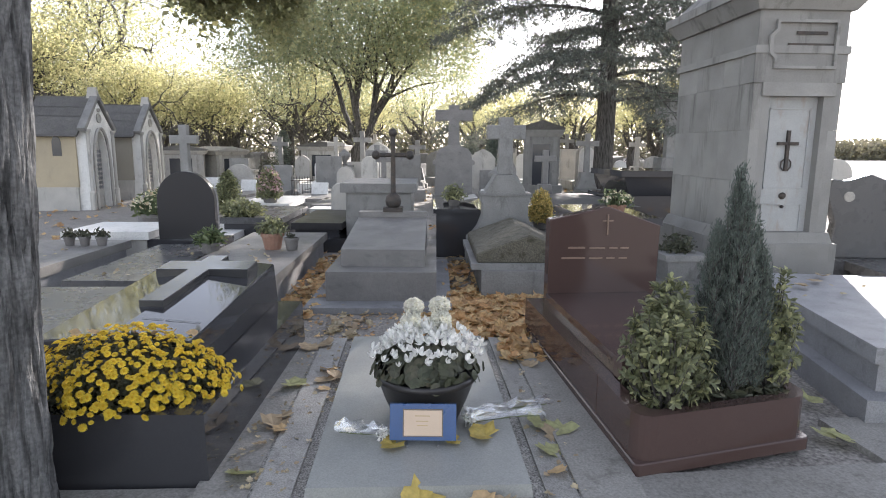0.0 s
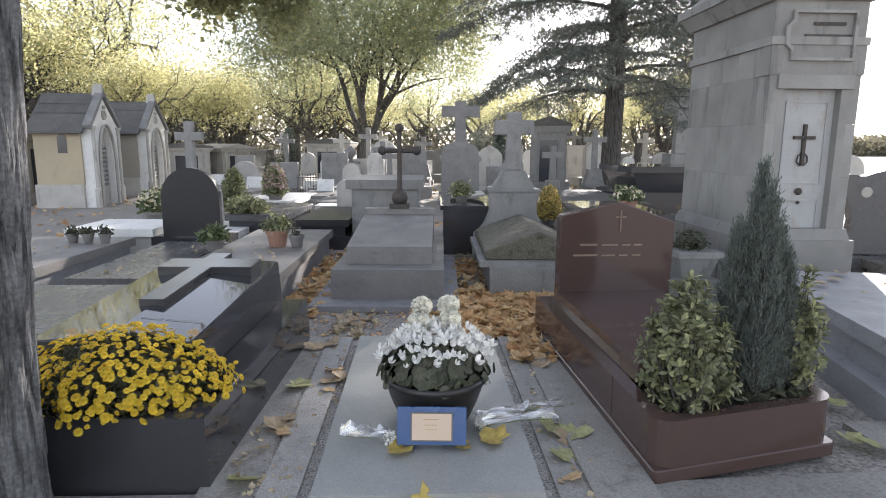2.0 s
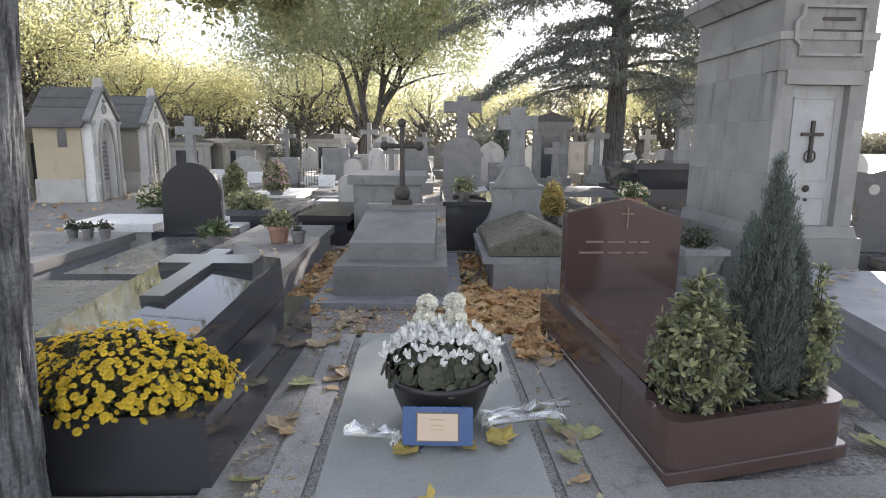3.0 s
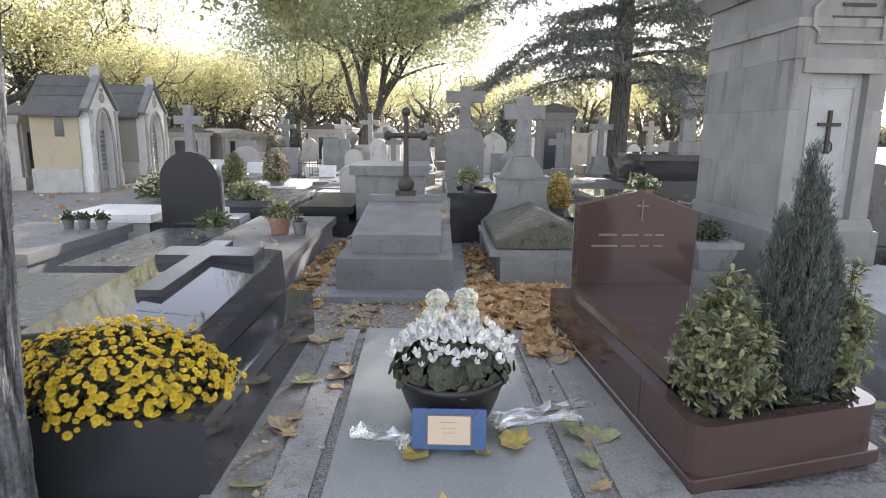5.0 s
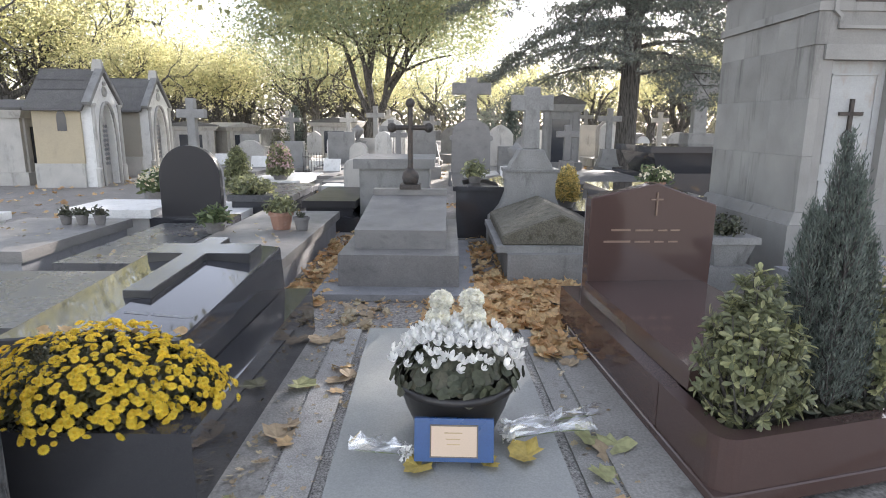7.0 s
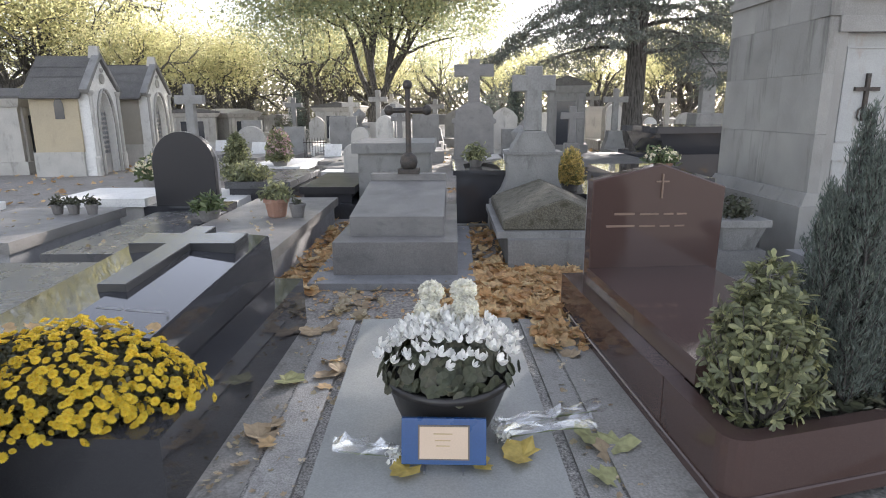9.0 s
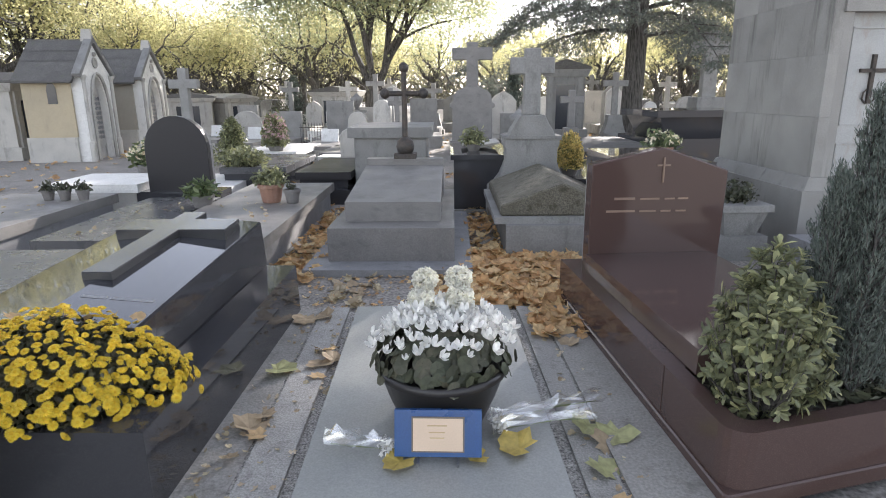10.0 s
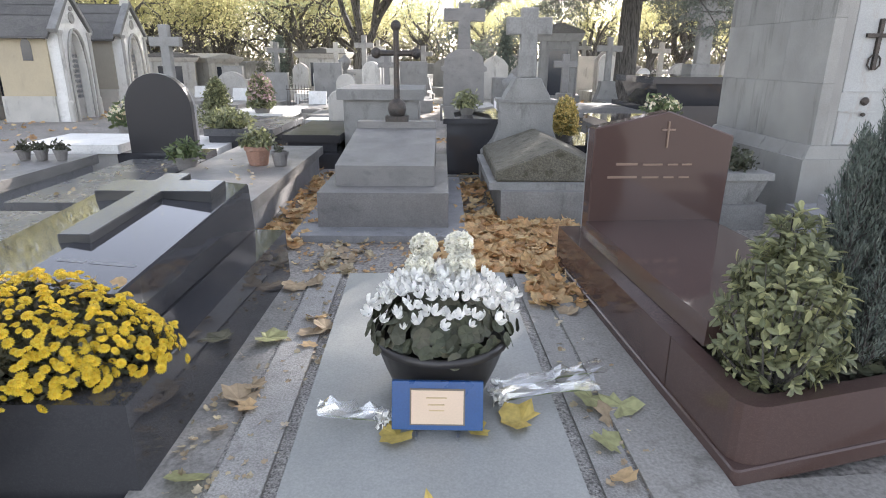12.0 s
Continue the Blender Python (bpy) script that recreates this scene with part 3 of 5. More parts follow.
# ---- shrubs ----
def shrub(name, label, at, rx, ry, hgt, stems, per, leaf, material, rng, long=1.6, cone=False, spread=0.03):
    ob = thing(name, label, "shrub", at)
    data, tips = ([], []), []
    for k in range(stems):
        a = k * 2.399
        e = math.sqrt((k + 0.5) / stems)
        if cone:
            z0 = hgt * (0.02 + 0.95 * k / stems)
            reach = (1 - (k / stems) ** 1.8) * rng.uniform(0.5, 1.12) + 0.07
            p0 = Vector((0, 0, z0 * 0.85))
            p1 = Vector((math.cos(a) * rx * reach, math.sin(a) * ry * reach, min(z0 + 0.12 * hgt, hgt)))
        else:
            p0 = Vector((math.cos(a) * rx * e * 0.3, math.sin(a) * ry * e * 0.3, 0))
            top = hgt * math.sqrt(max(0.08, 1 - (e * 0.93) ** 2)) * rng.uniform(0.85, 1.06)
            p1 = Vector((math.cos(a) * rx * e * 1.02, math.sin(a) * ry * e * 1.02, top))
        mid = (p0 + p1) / 2 + Vector((0, 0, 0.04 * hgt))
        tube([p0, mid, p1], [0.006, 0.004, 0.002], 4, data)
        for q in range(per):
            f = rng.uniform(0.15, 1.05)
            tips.append(tuple(p0.lerp(p1, f) + (mid - (p0 + p1) / 2) * (1 - abs(2 * f - 1))))
    tagged(part("stem", data, "bark_dark", ob), kind="stuff")
    part("foliage", leaves(tips, leaf, rng, 1, spread, 0.1, long, -0.25, not cone), material, ob)
    return ob


def leathery(base, along, out, length, rng):
    """Broad leathery leaves folded along the midrib, as (verts, faces)."""
    n = len(base)
    along = along / np.linalg.norm(along, axis=1, keepdims=True)
    w = np.cross(along, out)
    w /= np.linalg.norm(w, axis=1, keepdims=True) + 1e-9
    up = np.cross(w, along)
    s = length * rng.uniform(0.65, 1.2, (n, 1))
    v = np.empty((n, 8, 3))
    for j, (q, e, z) in enumerate(((0, 0, 0), (0.3, 0.13, 0.05), (0.7, 0.22, 0.05), (0.92, 0.12, 0.0), (1.02, 0, -0.05), (0.92, -0.12, 0.0), (0.7, -0.22, 0.05), (0.3, -0.13, 0.05))):
        v[:, j] = base + along * s * q + w * s * e + up * s * z
    i = np.arange(n)[:, None] * 8
    return v.reshape(-1, 3).tolist(), np.concatenate([i + [[0, 1, 2, 3]], i + [[0, 3, 4, 5]], i + [[0, 5, 6, 7]]]).tolist()


def rosette_bush(label, at, rx, ry, hgt, count, leaf, rng):
    """An egg-shaped evergreen whose leaves stand in rosettes at the ends of upright shoots."""
    ob = thing("laurel_bush", label, "shrub", at)
    d = rng.normal(0, 1, (count * 2, 3))
    d /= np.linalg.norm(d, axis=1, keepdims=True)
    depth = np.where(np.arange(len(d)) < count, rng.uniform(0.78, 1.14, len(d)), rng.uniform(0.35, 0.8, len(d)))[:, None]
    taper = 1.06 - 0.3 * np.clip(d[:, 2:3], -0.3, 1)
    p = d * depth * np.concatenate([rx * taper, ry * taper, np.full((len(d), 1), hgt * 0.5)], axis=1) + [0, 0, hgt * 0.5]
    p[:, 2] = np.maximum(p[:, 2], 0.03)
    out = d + np.array([0, 0, 0.55])
    out /= np.linalg.norm(out, axis=1, keepdims=True)
    data = ([], [])
    for q in p[::3]:
        tube([(q[0] * 0.25, q[1] * 0.25, 0), (q[0] * 0.7, q[1] * 0.7, q[2] * 0.55), tuple(q)], [0.006, 0.004, 0.002], 4, data)
    tagged(part("stem", data, "bark_dark", ob), kind="stuff")
    k = 8
    base = np.repeat(p, k, axis=0)
    o = np.repeat(out, k, axis=0)
    side = np.cross(o, rng.normal(0, 1, o.shape))
    side /= np.linalg.norm(side, axis=1, keepdims=True)
    along = side + o * rng.uniform(0.1, 1.1, (len(o), 1))
    part("foliage", leathery(base - o * rng.uniform(0, 0.03, (len(o), 1)), along, o, leaf, rng), "laurel", ob)
    return ob


rosette_bush("bushy green laurel in the red granite planter", (1.11, 2.83, 0.28), 0.19, 0.165, 0.62, 270, 0.045, rng)
rosette_bush("small yellow-green laurel in the red granite planter", (1.75, 3.02, 0.28), 0.1, 0.1, 0.66, 100, 0.042, rng)


def spire(label, at, r, hgt, shoots, rng):
    """A feathery upright conifer: many steep shoots, each clothed in tiny upright sprays."""
    ob = thing("dwarf_cypress", label, "shrub", at)
    data, base, along = ([], []), [], []
    lead = [(0, 0, 1.0)] + [(r * 0.62 * math.cos(2.4 * k), r * 0.62 * math.sin(2.4 * k), rng.uniform(0.62, 0.9)) for k in range(5)]
    for x, y, h in lead:
        tube([(x * 0.3, y * 0.3, -0.03), (x, y, hgt * h * 0.5), (x, y, hgt * h * 0.95)], [0.012, 0.008, 0.003], 5, data)
    for k in range(shoots):
        x, y, h = lead[k % len(lead)]
        f = (k + 0.5) / shoots
        a = k * 2.399
        z0 = hgt * h * 0.94 * f
        reach = r * 0.58 * (1 - f ** 3) * rng.uniform(0.6, 1.25) + 0.008
        top = min(z0 + rng.uniform(0.08, 0.16) * hgt * (1 - 0.5 * f), hgt * h * 1.02)
        p0, p1 = Vector((x, y, z0 * 0.94)), Vector((x + math.cos(a) * reach, y + math.sin(a) * reach, top))
        mid = p0.lerp(p1, 0.5) + Vector((math.cos(a), math.sin(a), -0.3)) * reach * 0.25
        tube([p0, mid, p1], [0.004, 0.003, 0.001], 3, data)
        for q in range(80):
            t = rng.uniform(0.25, 1.06)
            c = p0.lerp(mid, t * 2) if t < 0.5 else mid.lerp(p1, t * 2 - 1)
            base.append(np.array(c) + rng.normal(0, 0.009, 3))
            along.append(np.array((p1 - mid).normalized()) + rng.normal(0, 0.45, 3) + [0, 0, 0.35])
    tagged(part("stem", data, "bark_dark", ob), kind="stuff")
    base, along = np.array(base), np.array(along)
    along /= np.linalg.norm(along, axis=1, keepdims=True)
    w = np.cross(along, rng.normal(0, 1, along.shape))
    w /= np.linalg.norm(w, axis=1, keepdims=True)
    ln = 0.026 * rng.uniform(0.6, 1.3, (len(base), 1))
    v = np.stack([base, base + along * ln * 0.5 + w * 0.0022, base + along * ln, base + along * ln * 0.5 - w * 0.0022], axis=1)
    i = np.arange(len(base))[:, None] * 4
    part("foliage", (v.reshape(-1, 3).tolist(), (i + [[0, 1, 2, 3]]).tolist()), "thuja", ob)
    return ob


spire("narrow dark green dwarf cypress in the red granite planter", (1.48, 3.0, 0.28), 0.135, 1.2, 620, rng)
spire("short dark green dwarf cypress in the red granite planter", (1.61, 3.03, 0.28), 0.1, 0.9, 330, rng)

cover = thing("groundcover", "low dark green leaves filling the red granite planter", "plant", (0.9, 2.53, 0.3), 6.0)
pts = rng.uniform(0, 1, (700, 3)) * [0.78, 0.26, 0.05] + [0.13, 0.26, 0.0]
part("foliage", leaves(pts, 0.035, rng, 1, 0.01, 0.3, 1.4, 0.0, True), "dark_herb", cover)["kind"] = "stuff"

# ---- pot of white cyclamen, plaque ----
pot = thing("flower_pot", "black bowl of white cyclamen standing on the pale slab", "flower pot", (-0.09, 3.1, 0.1))
pot.scale = (1.06, 1.06, 1.15)
part("bowl", lathe([(0.16, 0), (0.175, 0.012), (0.215, 0.1), (0.248, 0.19), (0.262, 0.2), (0.262, 0.222), (0.245, 0.224), (0.23, 0.2), (0.03, 0.19)], 28), "black_plastic", pot, smooth=True)
def round_leaf(n=10):
    return [(0, 0, 0.004)] + [(math.cos(2 * math.pi * i / n) * (1 - 0.25 * (i == 0)), math.sin(2 * math.pi * i / n), -0.12 + 0.08 * (i % 2)) for i in range(n)], [(0, 1 + i, 1 + (i + 1) % n) for i in range(n)]
lv, lf = round_leaf()
vs, fs = [], []
for k in range(300):
    a, t = k * 2.399, (k + 0.5) / 300
    r = 0.29 * math.sqrt(t) * rng.uniform(0.85, 1.06)
    p = Vector((math.cos(a) * r, math.sin(a) * r * 0.85, 0.245 + 0.1 * (1 - t) - (0.045 * rng.uniform(0, 1) if t > 0.75 else 0)))
    d = Vector((math.cos(a) * (0.3 + t), math.sin(a) * (0.3 + t), 1.1 - 0.8 * t)) + Vector(rng.normal(0, 0.3, 3))
    m = Matrix.Translation(p) @ d.to_track_quat("Z", "Y").to_matrix().to_4x4() @ Matrix.Scale(rng.uniform(0.022, 0.038), 4)
    b = len(vs)
    vs += [tuple(m @ Vector(q)) for q in lv]
    fs += [tuple(i + b for i in q) for q in lf]
part("foliage", (vs, fs), "dark_herb", pot, "dark marbled cyclamen leaves")
def cyclamen():
    vs, fs = [], []
    for i in range(5):
        a = 2 * math.pi * i / 5
        c, s = math.cos(a), math.sin(a)
        b = len(vs)
        for r, z, w in ((0.004, 0.0, 0.005), (0.016, 0.01, 0.013), (0.027, 0.026, 0.013), (0.031, 0.042, 0.004)):
            vs += [(c * r - s * w, s * r + c * w, z), (c * r + s * w, s * r - c * w, z)]
        fs += [(b + 2 * k, b + 2 * k + 1, b + 2 * k + 3, b + 2 * k + 2) for k in range(3)]
    return vs, fs
first = None
for k in range(150):
    a, t = k * 2.399 + 0.4, (k + 0.5) / 150
    r = 0.275 * math.sqrt(t) * rng.uniform(0.9, 1.08)
    p = (math.cos(a) * r, math.sin(a) * r * 0.85, 0.31 + 0.1 * (1 - t ** 1.4) + rng.uniform(-0.02, 0.03))
    m = pose(*p, rng.normal(0, 30), rng.normal(0, 30), rng.uniform(0, 360)) @ Matrix.Scale(rng.uniform(0.45, 0.86), 4)
    if first is None:
        first = part("blossom", cyclamen(), "petal_white", pot, m=m)
    else:
        again(first, "blossom", pot, m)
def pompom(rng, r):
    d = rng.normal(0, 1, (900, 3))
    d /= np.linalg.norm(d, axis=1, keepdims=True)
    return leaves(d * [r, r, r * 0.85] * rng.uniform(0.82, 1, (900, 1)), r * 0.34, rng, 1, 0.0, 0.3, 1.2, 0.0, True)
for x, y, z, r in ((-0.07, 0.1, 0.505, 0.05), (-0.08, 0.05, 0.44, 0.056), (0.066, 0.1, 0.51, 0.053), (0.07, 0.05, 0.45, 0.056)):
    part("pompom", pompom(rng, r), "pompom", pot, "round white chrysanthemum head", m=pose(x, y, z))
plq = thing("plaque", "blue memorial plaque with a cream plate on small feet", "plaque", (-0.095, 2.745, 0.1))
tilt = pose(0, 0, 0.012, -14)
part("backing", blk(-0.165, 0.165, 0, 0.022, 0.012, 0.19, 0.003), "blue_plaque", plq, m=tilt)
part("border", blk(-0.1, 0.1, -0.003, 0.0, 0.03, 0.165, 0), "dark_ink", plq, m=tilt)
part("plate", blk(-0.094, 0.094, -0.006, -0.003, 0.036, 0.159, 0.0005), "cream_plate", plq, "cream plate with faint writing", m=tilt)
inscription("inscription", plq, "gold_trim", [(-0.04, 0.128, 11, 0.009), (-0.034, 0.103, 10, 0.008), (-0.03, 0.082, 9, 0.008)], tilt @ pose(0, -0.0075, 0), 0.0012)
for x in (-0.075, 0.075):
    part("foot", blk(x - 0.004, x + 0.004, -0.03, 0.05, 0.0, 0.016, 0.001), "steel", plq)


def wrapping(rng, length, width, folds=9, creases=7):
    """A crumpled, pointed sleeve of clear film."""
    vs, fs = [], []
    for i in range(creases + 1):
        t = i / creases
        for j in range(folds + 1):
            u = j / folds - 0.5
            w = width * (0.25 + 0.75 * t) * (1 + 0.15 * rng.normal())
            vs.append((length * t + rng.normal(0, 0.012), u * w + rng.normal(0, 0.006), 0.018 + abs(rng.normal(0, 0.022)) + 0.03 * (1 - (2 * u) ** 2)))
    for i in range(creases):
        for j in range(folds):
            a = i * (folds + 1) + j
            fs += [(a, a + 1, a + folds + 2), (a, a + folds + 2, a + folds + 1)]
    return vs, fs
for at, yaw, ln, wd, lab in (((0.13, 3.0, 0.105), 22, 0.52, 0.1, "clear cellophane sleeve of a cut rose lying on the slab"), ((0.14, 2.94, 0.105), 14, 0.42, 0.08, "crumpled clear cellophane sleeve on the slab"), ((-0.28, 2.8, 0.1), 172, 0.26, 0.09, "crumpled clear cellophane with a white flower on the slab")):
    bq = thing("wrapped_flower", lab, "bouquet", at, yaw, "wrapped flowers on the slab")
    part("sleeve", wrapping(rng, ln, wd), "cellophane", bq)
    part("stem", tube([(0.0, 0, 0.02), (ln * 0.6, 0.01, 0.025), (ln * 0.95, 0, 0.02)], [0.004, 0.004, 0.003], 5), "herb", bq)
    part("bloom", leaves(rng.normal(0, 0.014, (50, 3)) + [0.01, 0, 0.035], 0.03, rng), "petal_white", bq)

# ---- tomb with the iron cross ----
ict = thing("ledger_tomb", "grey granite tomb with a sloping lid and a black iron cross", "tomb", (-0.625, 5.58, 0), 1.0)
part("footing", blk(-0.7, 0.7, -0.18, 2.3, -0.05, 0.06, 0.01), "rough_granite", ict)
part("step", blk(-0.53, 0.55, 0.08, 2.2, 0.06, 0.35, 0.012), "tomb_granite", ict)
lb = bmesh.new()
v = [lb.verts.new(p) for p in ((-0.42, 0.36, 0.35), (0.43, 0.36, 0.35), (0.43, 1.95, 0.35), (-0.42, 1.95, 0.35), (-0.42, 0.36, 0.525), (0.43, 0.36, 0.525), (0.43, 1.95, 0.7), (-0.42, 1.95, 0.7))]
for q in ((0, 3, 2, 1), (4, 5, 6, 7), (0, 1, 5, 4), (1, 2, 6, 5), (2, 3, 7, 6), (3, 0, 4, 7)):
    lb.faces.new([v[i] for i in q])
part("lid", soften(lb, 0.014), "tomb_granite", ict)
part("top_ledge", blk(-0.42, 0.43, 1.8, 1.98, 0.67, 0.75, 0.008), "tomb_granite", ict)
fc = thing("iron_cross", "black cast-iron cross with ball ends on a globe", "cross", (-0.65, 7.46, 0.75), 1.0)
part("foot", blk(-0.12, 0.12, -0.1, 0.1, 0, 0.055, 0.01), "iron", fc)
part("globe", lathe([(0.05, 0.03), (0.088, 0.075), (0.102, 0.13), (0.088, 0.19), (0.05, 0.225), (0.03, 0.24)], 16), "iron", fc, smooth=True)
part("shaft", lathe([(0.035, 0.22), (0.03, 0.5), (0.03, 0.94)], 10), "iron", fc)
part("arm", lathe([(0.03, -0.2), (0.028, 0), (0.03, 0.2)], 10), "iron", fc, m=pose(0, 0, 0.7, 0, 90, 0))
for x, z in ((0, 0.97), (-0.21, 0.7), (0.21, 0.7)):
    part("knob", lathe([(0.015, -0.056), (0.045, -0.035), (0.056, 0), (0.045, 0.035), (0.015, 0.056)], 12), "iron", fc, smooth=True, m=pose(x, 0, z))


# ---- stone crosses and tombs ----
def cross_outline(w, hgt, t, arm_z, flare=0.0):
    a = t / 2
    return [(-a - flare, 0), (a + flare, 0), (a, arm_z - a), (w / 2, arm_z - a - flare * 0.5), (w / 2, arm_z + a + flare * 0.5), (a, arm_z + a), (a + flare * 0.5, hgt), (-a - flare * 0.5, hgt), (-a, arm_z + a), (-w / 2, arm_z + a + flare * 0.5), (-w / 2, arm_z - a - flare * 0.5), (-a, arm_z - a)]


def ogee(w0, w1, z0, z1, n=6):
    """Half outlines of a pedestal that sweeps in from w0 to w1."""
    right = [(w0 / 2 + (w1 - w0) / 2 * (0.5 - 0.5 * math.cos(math.pi * min(1, (k / n) ** 0.75))), z0 + (z1 - z0) * k / n) for k in range(n + 1)]
    return right + [(-x, z) for x, z in reversed(right)]


def cross_tomb(label, at, yaw, material, w, hgt, t, ped, ledge=None, group="", shape=None):
    """A stone cross on a swept pedestal: ped = (width, waist, height, depth); ledge = length of the grave before it."""
    ob = thing("cross_tomb", label, "tomb", at, yaw, group)
    part("plinth", blk(-ped[0] / 2 - 0.06, ped[0] / 2 + 0.06, -ped[3] / 2 - 0.05, ped[3] / 2 + 0.05, 0, ped[2] * 0.22, 0.012), material, ob)
    half = shape or [(x, z) for x, z in ogee(ped[0], ped[1], ped[2] * 0.22, ped[2]) if x > 0]
    part("pedestal", prism(half + [(-x, z) for x, z in reversed(half)], -ped[3] / 2, ped[3] / 2, 0.01), material, ob)
    part("cross", prism([(x, z + ped[2]) for x, z in cross_outline(w, hgt - ped[2], t, (hgt - ped[2]) * 0.74, t * 0.06)], -t * 0.45, t * 0.45, 0.012), material, ob)
    if ledge:
        part("slab", blk(-ped[0] / 2, ped[0] / 2, -ped[3] / 2 - ledge, -ped[3] / 2 - 0.06, 0, 0.3, 0.015), material, ob)
    return ob


cct = cross_tomb("weathered grey tomb with a tall cross and mossy lid", (0.79, 7.97, 0.0), 1.5, "grey_stone", 0.5, 1.94, 0.18, (0.9, 0.24, 1.2, 0.34), shape=[(0.5, 0.25), (0.5, 0.36), (0.43, 0.41), (0.36, 0.5), (0.32, 0.6), (0.3, 0.66), (0.3, 0.82), (0.32, 0.84), (0.32, 0.94), (0.26, 0.97), (0.24, 1.03), (0.19, 1.1), (0.14, 1.2)])
part("base", blk(-0.46, 0.62, -1.98, -0.24, 0, 0.3, 0.02), "grey_stone", cct)
part("coping", blk(-0.56, 0.62, -1.9, -0.24, 0.3, 0.36, 0.015), "grey_stone", cct)
lid = [(-0.5, 0.36), (0.58, 0.36), (0.58, 0.44), (0.06, 0.66), (-0.5, 0.46)]
part("lid", prism(lid, -1.84, -0.26, 0.015), "moss", cct, "gabled stone lid patched with dry moss")
part("ledge", blk(-0.34, 0.34, -0.19, 0.19, 0.93, 0.965, 0.012), "grey_stone", cct)

bx = thing("block_tomb", "pale grey box tomb with a projecting top slab", "tomb", (-1.02, 9.1, 0), 1.5)
part("body", blk(-0.5, 0.5, 0, 1.4, 0, 0.86, 0.012), "grey_stone", bx)
part("top", blk(-0.58, 0.58, -0.06, 1.46, 0.86, 1.0, 0.02), "grey_stone", bx)
bk = thing("black_tomb", "black polished box tomb with a pale open-book slab", "tomb", (0.2, 8.1, 0), 1.5)
part("body", blk(-0.32, 0.36, 0, 1.7, 0.04, 0.66, 0.01), "black_granite", bk)
part("kerb", blk(-0.42, 0.46, -0.1, 1.9, 0, 0.05, 0.01), "concrete", bk)
part("top", blk(-0.36, 0.4, -0.03, 1.75, 0.66, 0.72, 0.01), "black_granite", bk)
part("book", prism([(0.0, 0.73), (0.3, 0.79), (0.3, 0.82), (0.0, 0.77), (-0.2, 0.8), (-0.2, 0.77)], 0.7, 1.4, 0.004), "pale_stone", bk, "pale stone open book")


def planted_pot(label, at, r, hgt, pot_mat, leaf_mat, spread, plant_h, count, leaf, rng, bloom=None, group=""):
    ob = thing("potted_plant", label, "plant", at, 0, group)
    part("pot", lathe([(r * 0.68, 0), (r * 0.74, 0.01), (r * 0.95, hgt * 0.78), (r * 1.06, hgt * 0.8), (r * 1.06, hgt), (r * 0.9, hgt), (r * 0.88, hgt * 0.9), (0.01, hgt * 0.88)], 16), pot_mat, ob)
    pts = dome_points(rng, count, (0, 0, hgt), spread, spread, plant_h, 0.2, 0.0)
    data = ([], [])
    for p in pts[:24]:
        tube([(0, 0, hgt * 0.88), tuple(np.array(p) * [0.5, 0.5, 0.75] + [0, 0, hgt * 0.2]), tuple(p)], [0.005, 0.004, 0.002], 4, data)
    tagged(part("stem", data, "bark_dark", ob), kind="stuff")
    part("foliage", leaves(pts, leaf, rng, 1, 0.01, 0, 1.6, 0.0, True), leaf_mat, ob)
    if bloom:
        part("bloom", leaves(dome_points(rng, count // 3, (0, 0, hgt), spread, spread, plant_h, 0.75, 0.2), leaf * 0.9, rng), bloom, ob)["kind"] = "stuff"
    return ob


planted_pot("small leafy plant before the black box tomb", (0.13, 8.6, 0.72), 0.1, 0.09, "grey_pot", "laurel", 0.2, 0.24, 260, 0.05, rng)
planted_pot("round golden flowering bush in a pot", (1.43, 8.87, 0.36), 0.12, 0.1, "grey_pot", "gold_bush", 0.2, 0.5, 2200, 0.035, rng, "gold_bush")
lowbox = thing("block_tomb", "dark box tomb behind the red headstone", "tomb", (1.6, 6.5, 0), 3)
part("body", blk(0, 0.75, 0, 1.5, 0, 0.72, 0.012), "black_granite", lowbox)
part("top", blk(-0.04, 0.79, -0.04, 1.54, 0.72, 0.8, 0.012), "black_granite", lowbox)
planted_pot("pot of pale flowers behind the red headstone", (1.95, 6.75, 0.8), 0.1, 0.13, "terracotta", "herb", 0.2, 0.17, 260, 0.04, rng, "petal_cream")
urn = thing("stone_planter", "pale stone urn-shaped planter beside the red tomb", "planter", (2.42, 6.1, 0), 5)
part("plinth", blk(-0.22, 0.22, -0.2, 0.2, 0, 0.22, 0.012), "grey_stone", urn)
part("body", blk(-0.14, 0.14, -0.14, 0.14, 0.22, 0.44, 0.01, (-0.2, 0.2, -0.2, 0.2)), "grey_stone", urn)
part("rim", blk(-0.23, 0.23, -0.23, 0.23, 0.44, 0.5, 0.012), "grey_stone", urn)
part("foliage", leaves(dome_points(rng, 420, (0, 0, 0.5), 0.2, 0.2, 0.22, 0.2, 0), 0.045, rng), "dark_herb", urn)

# ---- tall funerary chapel with the grey door ----
mono = thing("funerary_chapel", "tall grey ashlar funerary chapel with a weathered metal door", "chapel", (3.1, 6.2, 0), 3)
mono.scale = (1, 1, 0.94)
MW, MD = 0.92, 1.75
part("plinth", blk(-0.1, MW + 0.08, -0.08, MD + 0.08, 0, 0.62, 0.015), "ashlar", mono)
part("plinth_moulding", blk(-0.07, MW + 0.05, -0.05, MD + 0.05, 0.62, 0.74, 0.02, (-0.02, MW + 0.02, -0.02, MD + 0.02)), "ashlar", mono)
part("core", blk(0.03, MW - 0.03, 0.12, MD - 0.03, 0.1, 3.3, 0), "joint", mono)
